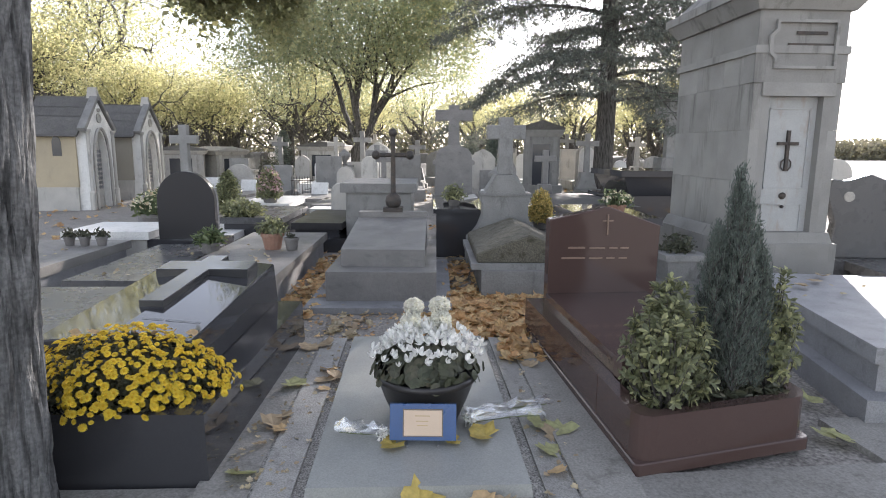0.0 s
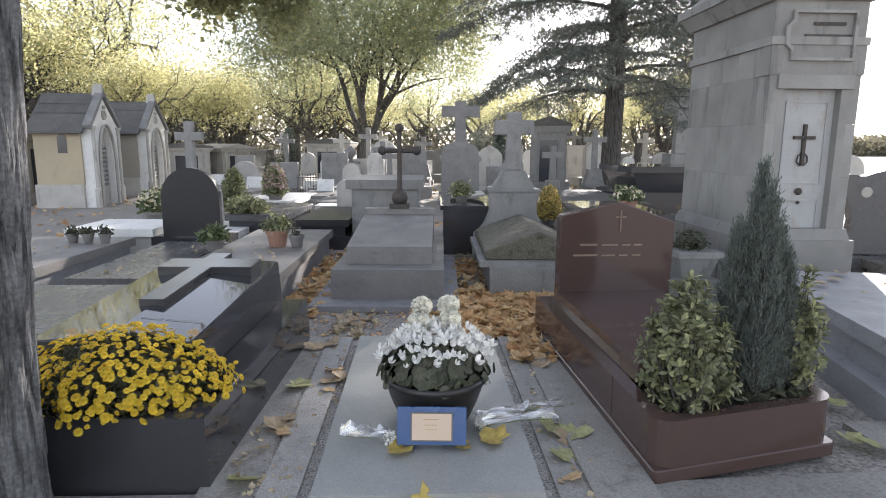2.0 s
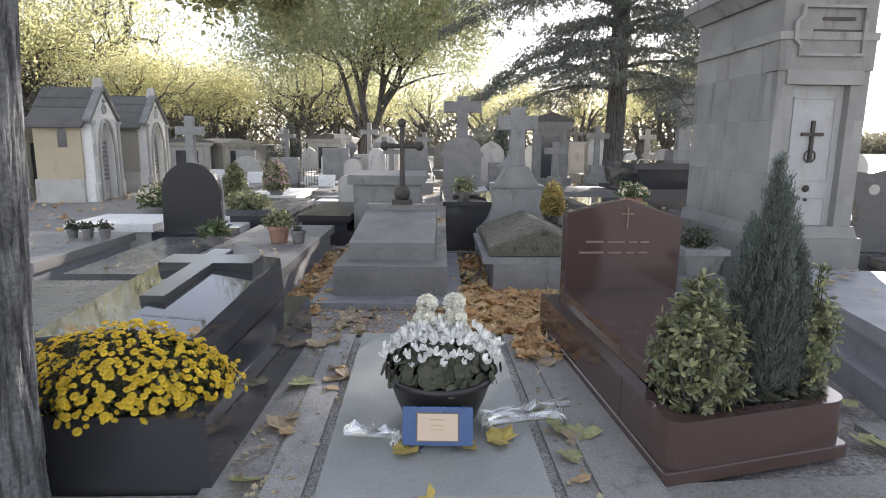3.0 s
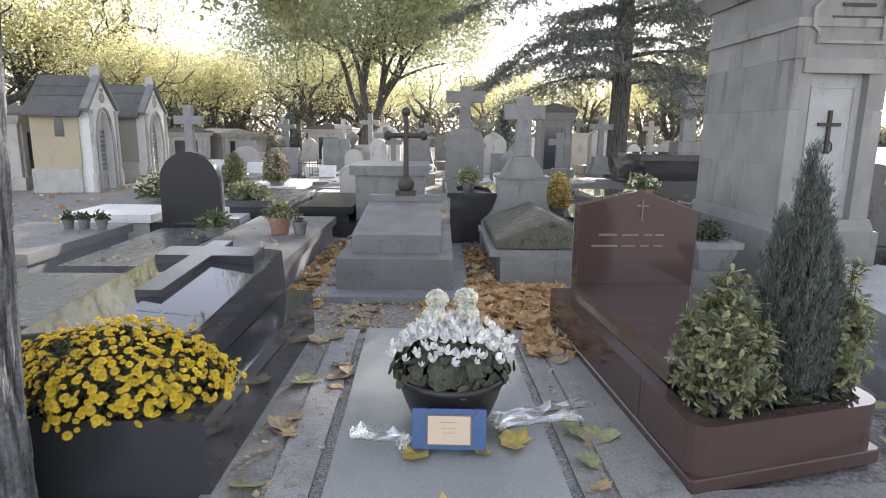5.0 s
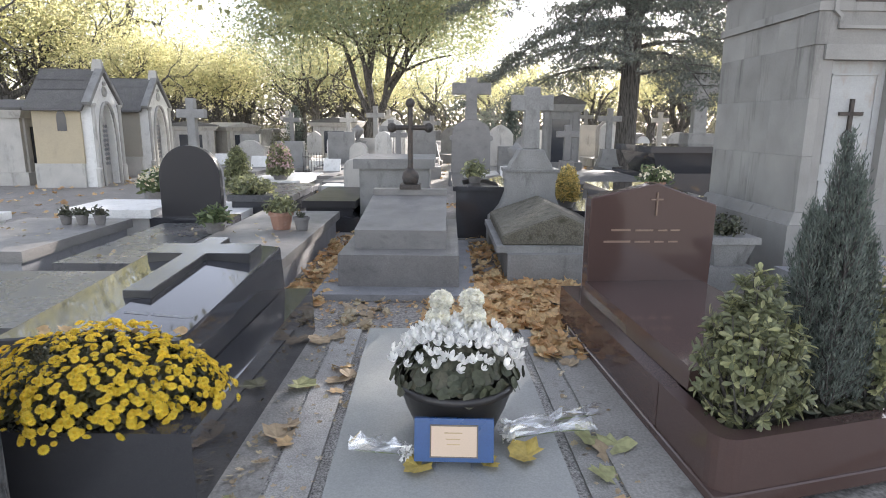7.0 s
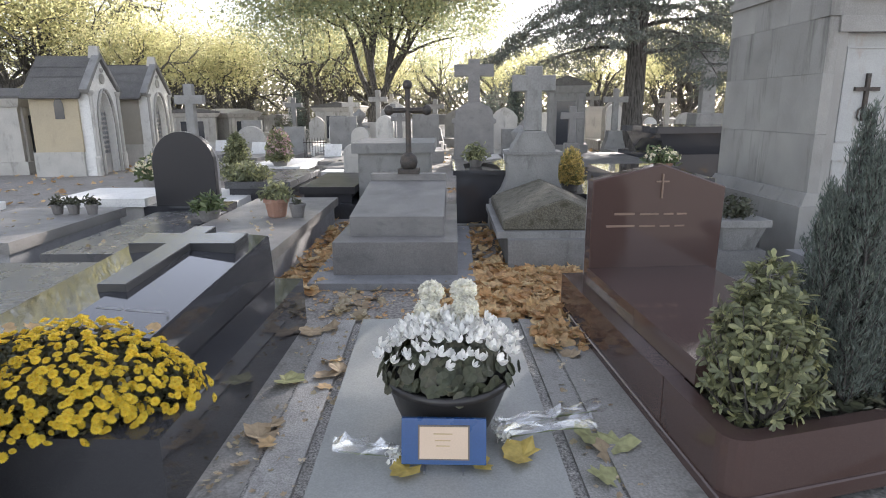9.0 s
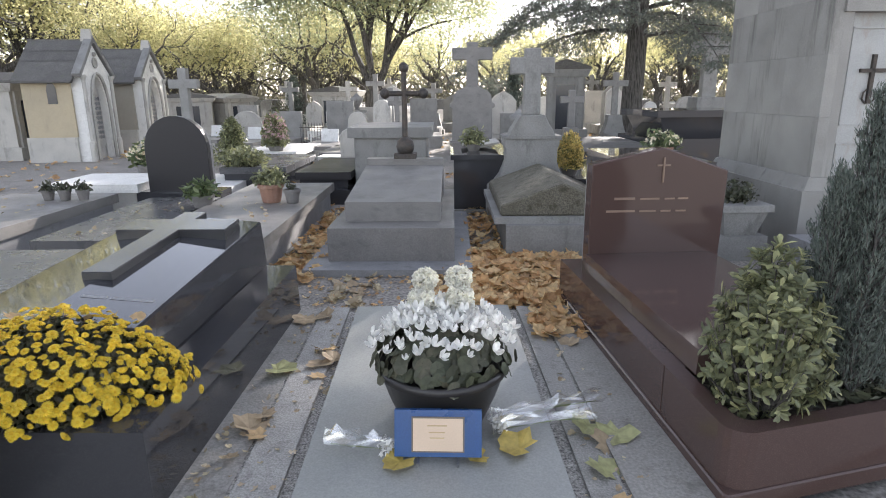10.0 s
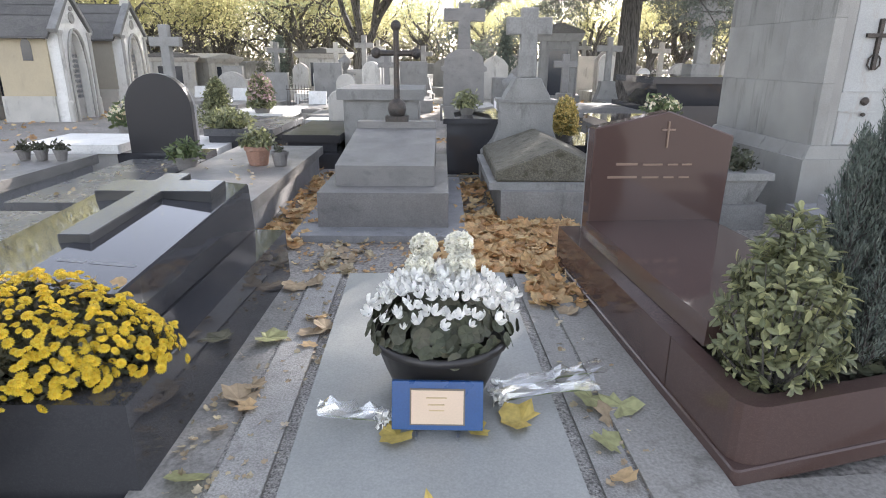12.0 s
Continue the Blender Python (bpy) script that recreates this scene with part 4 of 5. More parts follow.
zc = [0.74, 1.3, 1.86, 2.36, 2.66]
for k in range(4):
    cuts = [0.0, 0.62, 1.24, MD] if k % 2 else [0.0, 0.9, MD]
    for a, b in zip(cuts, cuts[1:]):
        part("stone_block", blk(0.0, 0.1, a + 0.001, b - 0.001, zc[k] + 0.001, zc[k + 1] - 0.001, 0.003), "ashlar", mono)
        part("stone_block", blk(MW - 0.1, MW, a + 0.001, b - 0.001, zc[k] + 0.001, zc[k + 1] - 0.001, 0.003), "ashlar", mono)
    part("stone_block", blk(0.003, MW - 0.003, MD - 0.2, MD - 0.004, zc[k] + 0.003, zc[k + 1] - 0.003, 0.006), "ashlar", mono)
for x0, x1 in ((0.1, 0.18), (MW - 0.18, MW - 0.1)):
    part("pilaster", blk(x0, x1, 0.0, 0.22, 0.2, 2.36, 0.008), "ashlar", mono)
part("door_frame", blk(0.08, MW - 0.08, -0.03, 0.1, 2.22, 2.36, 0.012), "ashlar", mono)
part("door_step", blk(0.2, MW - 0.2, -0.2, 0.14, 0, 0.2, 0.01), "ashlar", mono)
door = part("door", blk(0.18, MW - 0.18, 0.09, 0.13, 0.2, 2.22, 0.004), "door_paint", mono, "grey painted metal door with rust stains")
for z0, z1 in ((0.32, 1.05), (1.22, 2.1)):
    bm = bmesh.new()
    for q in ((0.24, 0.255, z0, z1), (MW - 0.255, MW - 0.24, z0, z1), (0.24, MW - 0.24, z0, z0 + 0.015), (0.24, MW - 0.24, z1 - 0.015, z1)):
        blk(q[0], q[1], 0.078, 0.09, q[2], q[3], 0, bm=bm)
    part("panel_moulding", bm, "door_paint", door)
bm = bmesh.new()
blk(MW / 2 - 0.016, MW / 2 + 0.016, 0.06, 0.088, 1.42, 1.86, 0, bm=bm)
blk(MW / 2 - 0.11, MW / 2 + 0.11, 0.06, 0.088, 1.7, 1.735, 0, bm=bm)
part("cross", soften(bm, 0.004), "iron", door, "black iron cross")
for s in (-1, 1):
    part("scroll", tube([(MW / 2 + s * 0.02, 0.074, 1.42), (MW / 2 + s * 0.055, 0.074, 1.46), (MW / 2 + s * 0.05, 0.074, 1.52), (MW / 2 + s * 0.02, 0.074, 1.55)], [0.008] * 4, 6), "iron", door)
part("knocker", lathe([(0.035, 0), (0.04, 0.01), (0.02, 0.03)], 12), "iron", door, m=pose(MW / 2, 0.088, 1.14, 90, 0, 0))
part("knob", lathe([(0.012, 0), (0.02, 0.02), (0.012, 0.035)], 10), "iron", door, m=pose(MW / 2, 0.088, 1.02, 90, 0, 0))
part("band", blk(-0.03, MW + 0.03, -0.03, MD + 0.03, 2.66, 2.74, 0.018), "ashlar", mono)
part("frieze", blk(0, MW, 0, MD, 2.74, 3.1, 0.01), "ashlar", mono)
part("architrave", blk(-0.015, MW + 0.015, -0.015, 0.2, 2.36, 2.66, 0.01), "ashlar", mono)
part("name_panel", hollow([(0.16, 2.5), (MW - 0.12, 2.5), (MW - 0.12, 3.0), (0.16, 3.0), (0.16, 2.9), (0.1, 2.84), (0.1, 2.66), (0.16, 2.6)], [(0.19, 2.53), (MW - 0.15, 2.53), (MW - 0.15, 2.97), (0.19, 2.97), (0.19, 2.885), (0.135, 2.83), (0.135, 2.67), (0.19, 2.615)], 0, 0.03), "ashlar", mono, m=pose(0, -0.018, 0, 90, 0, 0))
inscription("inscription", mono, "iron", [(0.38, 2.84, 7, 0.06), (0.3, 2.7, 8, 0.085)], pose(0, -0.02, 0), 0.012)
part("cornice", blk(-0.04, MW + 0.04, -0.04, MD + 0.04, 3.1, 3.26, 0.01, (-0.14, MW + 0.14, -0.14, MD + 0.14)), "ashlar", mono)
part("cornice_top", blk(-0.16, MW + 0.16, -0.16, MD + 0.16, 3.26, 3.36, 0.02), "ashlar", mono)
part("roof", blk(-0.1, MW + 0.1, -0.1, MD + 0.1, 3.36, 3.7, 0.02, (0.2, MW - 0.2, 0.2, MD - 0.2)), "ashlar", mono)


# ---- gabled chapels ----
def pointed(w, spring, apex, n=7):
    """A pointed arch from the right foot over the top to the left foot."""
    pts = [(w / 2, 0)]
    for k in range(n + 1):
        t = k / n
        pts.append((w / 2 * (1 - t ** 1.7), spring + (apex - spring) * math.sin(t * math.pi / 2)))
    return pts + [(-x, z) for x, z in reversed(pts[:-1])]


def gothic_chapel(label, at, yaw, w, ln, eave, apex, wall, rng):
    """Door front at local -y, the ridge runs back along +y."""
    ob = thing("gothic_chapel", label, "chapel", at, yaw)
    part("plinth", blk(-w / 2 - 0.1, w / 2 + 0.1, 0.24, ln + 0.06, 0, 0.55, 0.015), "pale_stone", ob)
    for s in (-1, 1):
        part("side_wall", blk(s * w / 2 - 0.09, s * w / 2 + 0.09, 0.22, ln, 0.55, eave, 0.008), wall, ob)
        win = pointed(0.2, 0.3, 0.46, 4)
        part("window", prism([(y + ln * 0.5, z + eave - 0.62) for y, z in win], s * (w / 2 + 0.096) - 0.006, s * (w / 2 + 0.096) + 0.006, 0, along="x"), "dark_glass", ob, "narrow pointed window")
        part("column", lathe([(0.07, 0.0), (0.07, 0.42), (0.045, 0.46), (0.045, eave - 0.12), (0.08, eave - 0.04), (0.08, eave)], 10), "pale_stone", ob, m=pose(s * (w / 2 - 0.02), -0.02, 0))
    part("back_wall", prism([(-w / 2, 0.55), (w / 2, 0.55), (w / 2, eave), (0, apex - 0.1), (-w / 2, eave)], ln - 0.15, ln, 0.008), wall, ob)
    n = 7
    inner = pointed(w * 0.5, eave * 0.55, eave * 0.92 + 0.12, n)
    outer = [(w / 2 + 0.03, 0)] + [((w / 2 + 0.03), eave * k / 3) for k in (1, 2, 3)] + [((w / 2 + 0.03) * (1 - t), eave + (apex - eave) * t) for t in (0.25, 0.5, 0.75)] + [(w * 0.012, apex), (-w * 0.012, apex)]
    outer = outer[:8] + [(0, apex)] + [(-x, z) for x, z in reversed(outer[:8])]
    k = len(inner)
    half = [outer[min(round(i * 8 / (k // 2)), 8)] for i in range(k // 2 + 1)]
    outer = half + [(-x, z) for x, z in reversed(half[:-1])]
    bm = bmesh.new()
    loops = [[bm.verts.new((x, y, z + 0.0)) for x, z in pts] for pts, y in ((outer, 0.0), (inner, 0.0), (inner, 0.24), (outer, 0.24))]
    for a, b in zip(loops, loops[1:] + loops[:1]):
        for i in range(k - 1):
            if (a[i].co - a[i + 1].co).length > 1e-5 or (b[i].co - b[i + 1].co).length > 1e-5:
                try:
                    bm.faces.new((a[i], a[i + 1], b[i + 1], b[i]))
                except ValueError:
                    pass
    bmesh.ops.remove_doubles(bm, verts=bm.verts, dist=1e-4)
    # the front's sunlit look comes from the whiter colour
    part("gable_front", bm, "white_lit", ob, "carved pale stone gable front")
    for r, t in ((0.12, 0.03), (0.05, 0.05)):
        part("rosette", lathe([(r, 0), (r, t), (r * 0.7, t), (r * 0.65, t * 0.3), (0.01, t * 0.25)], 14), "pale_stone", ob, m=pose(0, -0.002, eave + (apex - eave) * (0.42 if r > 0.1 else 0.7), 90, 0, 0))
    door = part("door", prism(pointed(w * 0.49, eave * 0.55, eave * 0.92 + 0.1, 6), 0.14, 0.17, 0), "pale_stone", ob, "pale door with pierced grille")
    for kx in range(5):
        for kz in range(9):
            part("grille_ring", lathe([(0.045, 0), (0.045, 0.012), (0.032, 0.012), (0.032, 0)], 8), "rough_granite", door, m=pose((kx - 2) * w * 0.085, 0.138, 0.5 + kz * eave * 0.058, 90, 0, 0)) if abs(kx - 2) < 2.5 else None
    mould = [Vector((x * 1.22, -0.03, z * 1.04)) for x, z in pointed(w * 0.5, eave * 0.55, eave * 0.92 + 0.12, 7)]
    part("arch_moulding", tube(mould, [0.035] * len(mould), 6), "pale_stone", ob)
    slope = math.atan2(apex - eave, w / 2)
    for s in (-1, 1):
        rl = (w / 2 + 0.22) / math.cos(slope)
        roof = part("roof", blk(-0.02, rl, 0.1, ln + 0.1, 0.0, 0.06, 0.008), "slate", ob, m=pose(0, 0, apex + 0.03, 0, math.degrees(slope), 0) if s > 0 else Matrix.Scale(-1, 4, (1, 0, 0)) @ pose(0, 0, apex + 0.03, 0, math.degrees(slope), 0))
        for c in range(4):
            part("roof_course", blk(rl * c / 4, rl * (c + 1) / 4 + 0.03, 0.12, ln + 0.08, 0.06, 0.085, 0.004), "slate", roof, m=pose(0, 0, 0, 0, 1.5, 0))
        part("verge", prism([(s * (w / 2 + 0.12), eave - 0.06), (s * (w / 2 + 0.18), eave + 0.02), (0, apex + 0.2), (0, apex + 0.08)], -0.06, 0.12, 0.006), "grey_stone", ob)
    part("finial", blk(-0.08, 0.08, -0.05, 0.2, apex + 0.05, apex + 0.34, 0.02, (-0.05, 0.05, -0.02, 0.16)), "pale_stone", ob)
    part("ridge", blk(-0.05, 0.05, 0.1, ln + 0.1, apex + 0.06, apex + 0.12, 0.01), "slate", ob)
    return ob


gothic_chapel("gabled gothic chapel with beige side wall, slate roof and pierced door", (-8.5, 14.8, 0), 97, 1.4, 1.25, 1.9, 2.57, "beige_wall", rng)
gothic_chapel("gabled gothic chapel of grey stone with slate roof", (-8.75, 17.86, 0), 97, 1.6, 1.7, 1.9, 2.58, "grey_render", rng)


# ---- flat tombs ----
def ledger(label, at, yaw, w, ln, hgt, material, base=None, slope=0.0, over=0.05, group="flat tombs"):
    ob = thing("ledger_tomb", label, "tomb", at, yaw, group)
    part("base", blk(0, w, 0, ln, 0, hgt - 0.1, 0.012), base or material, ob)
    bm = blk(-over, w + over, -over, ln + over, hgt - 0.1, hgt, 0.012)
    for v in bm.verts:
        if v.co.z > hgt - 0.05:
            v.co.z += slope * v.co.y / ln
    part("slab", bm, material, ob)
    return ob


ledger("dark polished granite ledger tomb", (-3.35, 3.45, 0), 3, 0.95, 1.15, 0.42, "grey_granite", "rough_granite")
ledger("grey polished ledger tomb with a pale edge", (-3.52, 5.45, 0), 2, 0.72, 2.0, 0.3, "grey_granite", "pale_stone")
ledger("grey stone ledger tomb bearing three small pots", (-5.05, 5.5, 0), 1, 1.12, 1.75, 0.38, "tomb_granite", "rough_granite")
ledger("grey granite ledger tomb with flower pots at its end", (-2.6, 4.98, 0), 1.5, 0.95, 3.4, 0.33, "tomb_granite", "rough_granite")
ledger("black granite ledger tomb with a golden bush", (1.05, 8.55, 0), 2, 0.85, 1.8, 0.36, "black_granite")
# full sun on these slabs is painted in with the whiter stone
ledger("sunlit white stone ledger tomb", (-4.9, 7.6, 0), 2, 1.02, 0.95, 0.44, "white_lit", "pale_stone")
# low slab added in place of ground whitened by the sun
ledger("low white slab in place of sunlit ground beside the black stele", (-4.2, 8.75, 0), 2, 0.9, 1.6, 0.2, "white_lit", "pale_stone")
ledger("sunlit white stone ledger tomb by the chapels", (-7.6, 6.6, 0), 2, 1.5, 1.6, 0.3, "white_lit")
dk = ledger("dark polished granite ledger tomb on a stepped base", (-2.25, 8.85, 0), 1, 0.66, 1.8, 0.42, "dull_black", "black_granite")
part("step", blk(-0.14, 0.82, -0.2, 1.95, 0, 0.2, 0.012), "black_granite", dk)
ledger("dark granite tomb with a stepped base", (-3.6, 9.6, 0), 1, 0.9, 1.9, 0.4, "grey_granite", "black_granite")
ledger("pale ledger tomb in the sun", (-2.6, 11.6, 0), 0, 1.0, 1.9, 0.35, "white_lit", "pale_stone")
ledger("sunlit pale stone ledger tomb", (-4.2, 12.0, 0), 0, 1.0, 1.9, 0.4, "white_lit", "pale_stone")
rt = ledger("grey granite ledger tomb on a stepped base", (2.52, 3.3, 0), -7, 1.2, 2.0, 0.45, "rough_granite", "rough_granite")
part("footing", blk(-0.12, 1.4, -0.15, 2.1, 0, 0.17, 0.015), "rough_granite", rt)
sd = ledger("low grey granite tomb before the tall chapel", (2.95, 5.45, 0), 4, 0.8, 0.5, 0.22, "rough_granite")
for k in range(3):
    v, f = leaf_shape(rng, 0.13)
    solo("fallen_leaf", (v, f), "litter_pale", "dry leaf on the granite tomb", "leaf", (2.9 + 0.2 * k, 4.7 + 0.2 * k, 0.47), 0, "leaves on tombs")

stele = thing("black_stele", "arched black granite headstone with a pale cut edge", "headstone", (-3.37, 7.7, 0.0), 2)
arch = [(0.37, 0.1), (0.37, 0.84)] + [(0.37 * math.cos(radians(a)), 0.84 + 0.38 * math.sin(radians(a))) for a in range(12, 180, 12)] + [(-0.37, 0.84), (-0.37, 0.1)]
part("stone", prism(arch, 0, 0.1, 0.006), "dull_black", stele)
part("back", prism([(x * 0.985, z * 0.985) for x, z in arch], 0.101, 0.18, 0.006), "rough_granite", stele, "rough pale back edge")
part("base", blk(-0.5, 0.5, -0.06, 0.3, 0, 0.345, 0.012), "black_granite", stele)

hs = thing("headstone", "dark blue-grey granite headstone with a curved top", "headstone", (4.9, 6.9, 0), -6)
part("stone", prism([(-0.4, 0.3), (0.45, 0.3), (0.42, 0.75), (0.5, 1.1), (0.42, 1.24), (0.2, 1.2), (0.0, 1.28), (-0.25, 1.2), (-0.42, 1.22), (-0.46, 1.05), (-0.34, 0.7)], 0, 0.14, 0.012), "grey_granite", hs)
part("base", blk(-0.55, 0.55, -0.2, 0.3, 0, 0.3, 0.02), "grey_granite", hs)
part("medallion", lathe([(0.06, 0), (0.06, 0.01), (0.045, 0.015)], 14), "pale_stone", hs, m=pose(-0.22, 0, 1.02, 90, 0, 0))
ledger("dark granite ledger tomb before the curved headstone", (4.45, 4.9, 0), -6, 1.1, 1.8, 0.3, "grey_granite")

planted_pot("terracotta pot with trailing green plant on a ledger tomb", (-2.06, 7.03, 0.33), 0.13, 0.2, "terracotta", "laurel", 0.2, 0.2, 420, 0.045, rng)
planted_pot("small grey pot on a ledger tomb", (-1.82, 6.98, 0.33), 0.085, 0.15, "grey_pot", "dark_herb", 0.05, 0.06, 40, 0.03, rng)
planted_pot("spiky green plant before the black stele", (-2.76, 6.9, 0.3), 0.12, 0.13, "grey_pot", "herb", 0.2, 0.18, 260, 0.055, rng)
for x in (-4.41, -4.23, -4.03):
    planted_pot("small dark pot with a withered plant", (x, 6.89, 0.38), 0.065, 0.11, "grey_pot", "dark_herb", 0.09, 0.09, 90, 0.035, rng, group="three small pots")
planted_pot("pot of pink and white flowers by the chapels", (-5.35, 11.0, 0.0), 0.3, 0.3, "grey_pot", "herb", 0.5, 0.45, 700, 0.08, rng, "petal_cream")
planted_pot("pink flowering shrub among the tombs", (-3.6, 12.2, 0.35), 0.15, 0.15, "grey_pot", "laurel", 0.27, 0.65, 1100, 0.06, rng, "petal_pink")
shrub("dwarf_conifer", "small bright conical conifer among the tombs", (-4.75, 13.0, 0.0), 0.34, 0.34, 0.95, 240, 26, 0.045, "laurel", rng, 1.5, True, 0.03)
shrub("low_shrub", "low pale green shrub among the tombs", (-3.4, 9.9, 0.35), 0.4, 0.4, 0.3, 60, 16, 0.06, "laurel", rng, 1.5)
shrub("low_shrub", "low pale green shrub among the tombs", (-4.6, 10.6, 0.3), 0.5, 0.4, 0.35, 70, 16, 0.06, "laurel", rng, 1.5)


# ---- tombs farther off ----
def mausoleum(label, at, yaw, w, dp, hgt, material, roof="slate", columns=False):
    ob = thing("mausoleum", label, "mausoleum", at, yaw, "distant mausoleums")
    part("base", blk(-w / 2 - 0.12, w / 2 + 0.12, -dp / 2 - 0.12, dp / 2 + 0.12, 0, 0.3, 0.02), material, ob)
    part("body", blk(-w / 2, w / 2, -dp / 2, dp / 2, 0.3, hgt * 0.78, 0.01), material, ob)
    part("cornice", blk(-w / 2 - 0.06, w / 2 + 0.06, -dp / 2 - 0.06, dp / 2 + 0.06, hgt * 0.78, hgt * 0.87, 0.02, (-w / 2 - 0.16, w / 2 + 0.16, -dp / 2 - 0.16, dp / 2 + 0.16)), material, ob)
    part("roof", prism([(-w / 2 - 0.16, hgt * 0.87), (w / 2 + 0.16, hgt * 0.87), (w / 2 + 0.16, hgt * 0.9), (0, hgt), (-w / 2 - 0.16, hgt * 0.9)], -dp / 2 - 0.16, dp / 2 + 0.16, 0.01), roof, ob)
    part("door", blk(-w * 0.24, w * 0.24, -dp / 2 - 0.02, -dp / 2 + 0.02, 0.3, hgt * 0.68, 0.004), "dark_glass", ob, "dark grilled door")
    for s in (-1, 1):
        part("pilaster", blk(s * w * 0.38 - 0.07, s * w * 0.38 + 0.07, -dp / 2 - 0.05, -dp / 2 + 0.05, 0.3, hgt * 0.78, 0.008), material, ob)
    return ob


def slab_stone(label, at, yaw, w, hgt, material, top="round", group="distant headstones"):
    ob = thing("headstone", label, "headstone", at, yaw, group)
    if top == "round":
        out = [(w / 2, 0.2), (w / 2, hgt - w / 2)] + [(w / 2 * math.cos(radians(a)), hgt - w / 2 + w / 2 * math.sin(radians(a))) for a in range(15, 180, 15)] + [(-w / 2, hgt - w / 2), (-w / 2, 0.2)]
    elif top == "point":
        out = [(w / 2, 0.2), (w / 2, hgt * 0.8), (w * 0.3, hgt * 0.92), (0, hgt), (-w * 0.3, hgt * 0.92), (-w / 2, hgt * 0.8), (-w / 2, 0.2)]
    else:
        out = [(w / 2, 0.2), (w / 2, hgt), (-w / 2, hgt), (-w / 2, 0.2)]
    part("stone", prism(out, -0.08, 0.08, 0.01), material, ob)
    part("base", blk(-w / 2 - 0.1, w / 2 + 0.1, -0.2, 0.2, 0, 0.22, 0.015), material, ob)
    part("grave_slab", blk(-w / 2 - 0.05, w / 2 + 0.05, -1.9, -0.22, 0, 0.32, 0.015), material, ob)
    return ob


cross_tomb("stone cross on a tall stepped pedestal", (0.2, 15.5, 0), 0, "tomb_granite", 0.95, 2.6, 0.27, (0.95, 0.3, 1.6, 0.7), shape=[(0.48, 0.3), (0.47, 1.1), (0.53, 1.12), (0.53, 1.2), (0.46, 1.24), (0.44, 1.4), (0.36, 1.5), (0.22, 1.56), (0.15, 1.6)])
cross_tomb("pale stone cross among the tombs", (-5.9, 13.6, 0), 0, "grey_stone", 0.62, 2.0, 0.18, (0.6, 0.4, 0.75, 0.4), 1.5)
cross_tomb("tall pale stone cross", (6.4, 17.2, 0), 0, "grey_stone", 0.95, 2.95, 0.32, (1.1, 0.7, 1.3, 0.7))
cross_tomb("small dark stone cross behind a box tomb", (-1.36, 13.2, 0), 0, "tomb_granite", 0.36, 1.46, 0.1, (0.4, 0.25, 0.7, 0.3), 1.2)
cross_tomb("small dark stone cross", (2.35, 14.2, 0), 0, "tomb_granite", 0.5, 1.5, 0.14, (0.5, 0.3, 0.7, 0.3), 1.4)
cross_tomb("stone cross on a gabled tomb", (4.4, 18.8, 0), 0, "grey_stone", 0.7, 2.0, 0.16, (0.7, 0.4, 0.8, 0.4), 1.6)
mausoleum("small square temple tomb with a latticed front", (3.31, 21.0, 0), -8, 1.2, 1.4, 2.46, "grey_stone", "slate")
mausoleum("grey stone chapel with a plain side wall", (-11.4, 15.0, 0), 97, 1.5, 2.0, 2.0, "pale_stone")
mausoleum("low pale stone mausoleum with slate roof", (-10.2, 23.2, 0), 20, 1.6, 1.8, 1.55, "pale_stone")
mausoleum("white temple-fronted stone mausoleum", (-9.3, 24.5, 0), 60, 1.4, 1.5, 1.5, "pale_stone", "pale_stone")
mausoleum("low pale stone mausoleum with slate roof", (-5.2, 26.0, 0), 0, 1.7, 1.8, 1.75, "pale_stone")
for x, y, z in ((-3.2, 19.0, 0.9), (1.15, 13.6, 0.55)):
    ub = thing("urn_monument", "grey stone urn on a square pedestal", "monument", (x, y, 0), 4, "urns on pedestals")
    part("pedestal", blk(-0.25, 0.25, -0.25, 0.25, 0, z, 0.015, (-0.2, 0.2, -0.2, 0.2)), "grey_stone", ub)
    part("capping", blk(-0.27, 0.27, -0.27, 0.27, z, z + 0.07, 0.012), "grey_stone", ub)
    part("urn", lathe([(0.1, z + 0.07), (0.05, z + 0.12), (0.07, z + 0.16), (0.17, z + 0.32), (0.2, z + 0.42), (0.16, z + 0.44), (0.08, z + 0.5), (0.03, z + 0.56)], 16), "grey_stone", ub, smooth=True)
fence = thing("grave_fence", "low dark iron fence round a grave", "fence", (-3.75, 15.6, 0), 0)
fence.scale = (0.5, 1, 0.85)
part("kerb", blk(-0.6, 0.6, -0.08, 0.08, 0, 0.2, 0.012), "pale_stone", fence)
for k in range(9):
    part("bar", lathe([(0.014, 0.2), (0.014, 0.82), (0.022, 0.84), (0.003, 0.92)], 6), "iron", fence, m=pose(-0.56 + k * 0.14, 0, 0))
for z in (0.32, 0.76):
    part("rail", blk(-0.6, 0.6, -0.012, 0.012, z, z + 0.025, 0), "iron", fence)
for x, y in ((-2.3, 12.9), (-5.2, 15.2), (-3.1, 14.2), (0.95, 12.2), (-6.5, 16.2), (7.2, 14.6)):
    sm = thing("book_tomb", "low pale tomb with a small tilted plaque", "tomb", (x, y, 0), rng.uniform(-4, 4), "low tombs")
    part("base", blk(-0.5, 0.5, -0.9, 0.9, 0, 0.3, 0.015), "pale_stone", sm)
    part("slab", blk(-0.45, 0.45, -0.85, 0.85, 0.3, 0.38, 0.012), "tomb_granite", sm)
    part("plaque", blk(-0.2, 0.2, -0.02, 0.02, 0, 0.3, 0.01), "white_lit", sm, m=pose(0, 0.4, 0.38, -20, 0, 0))
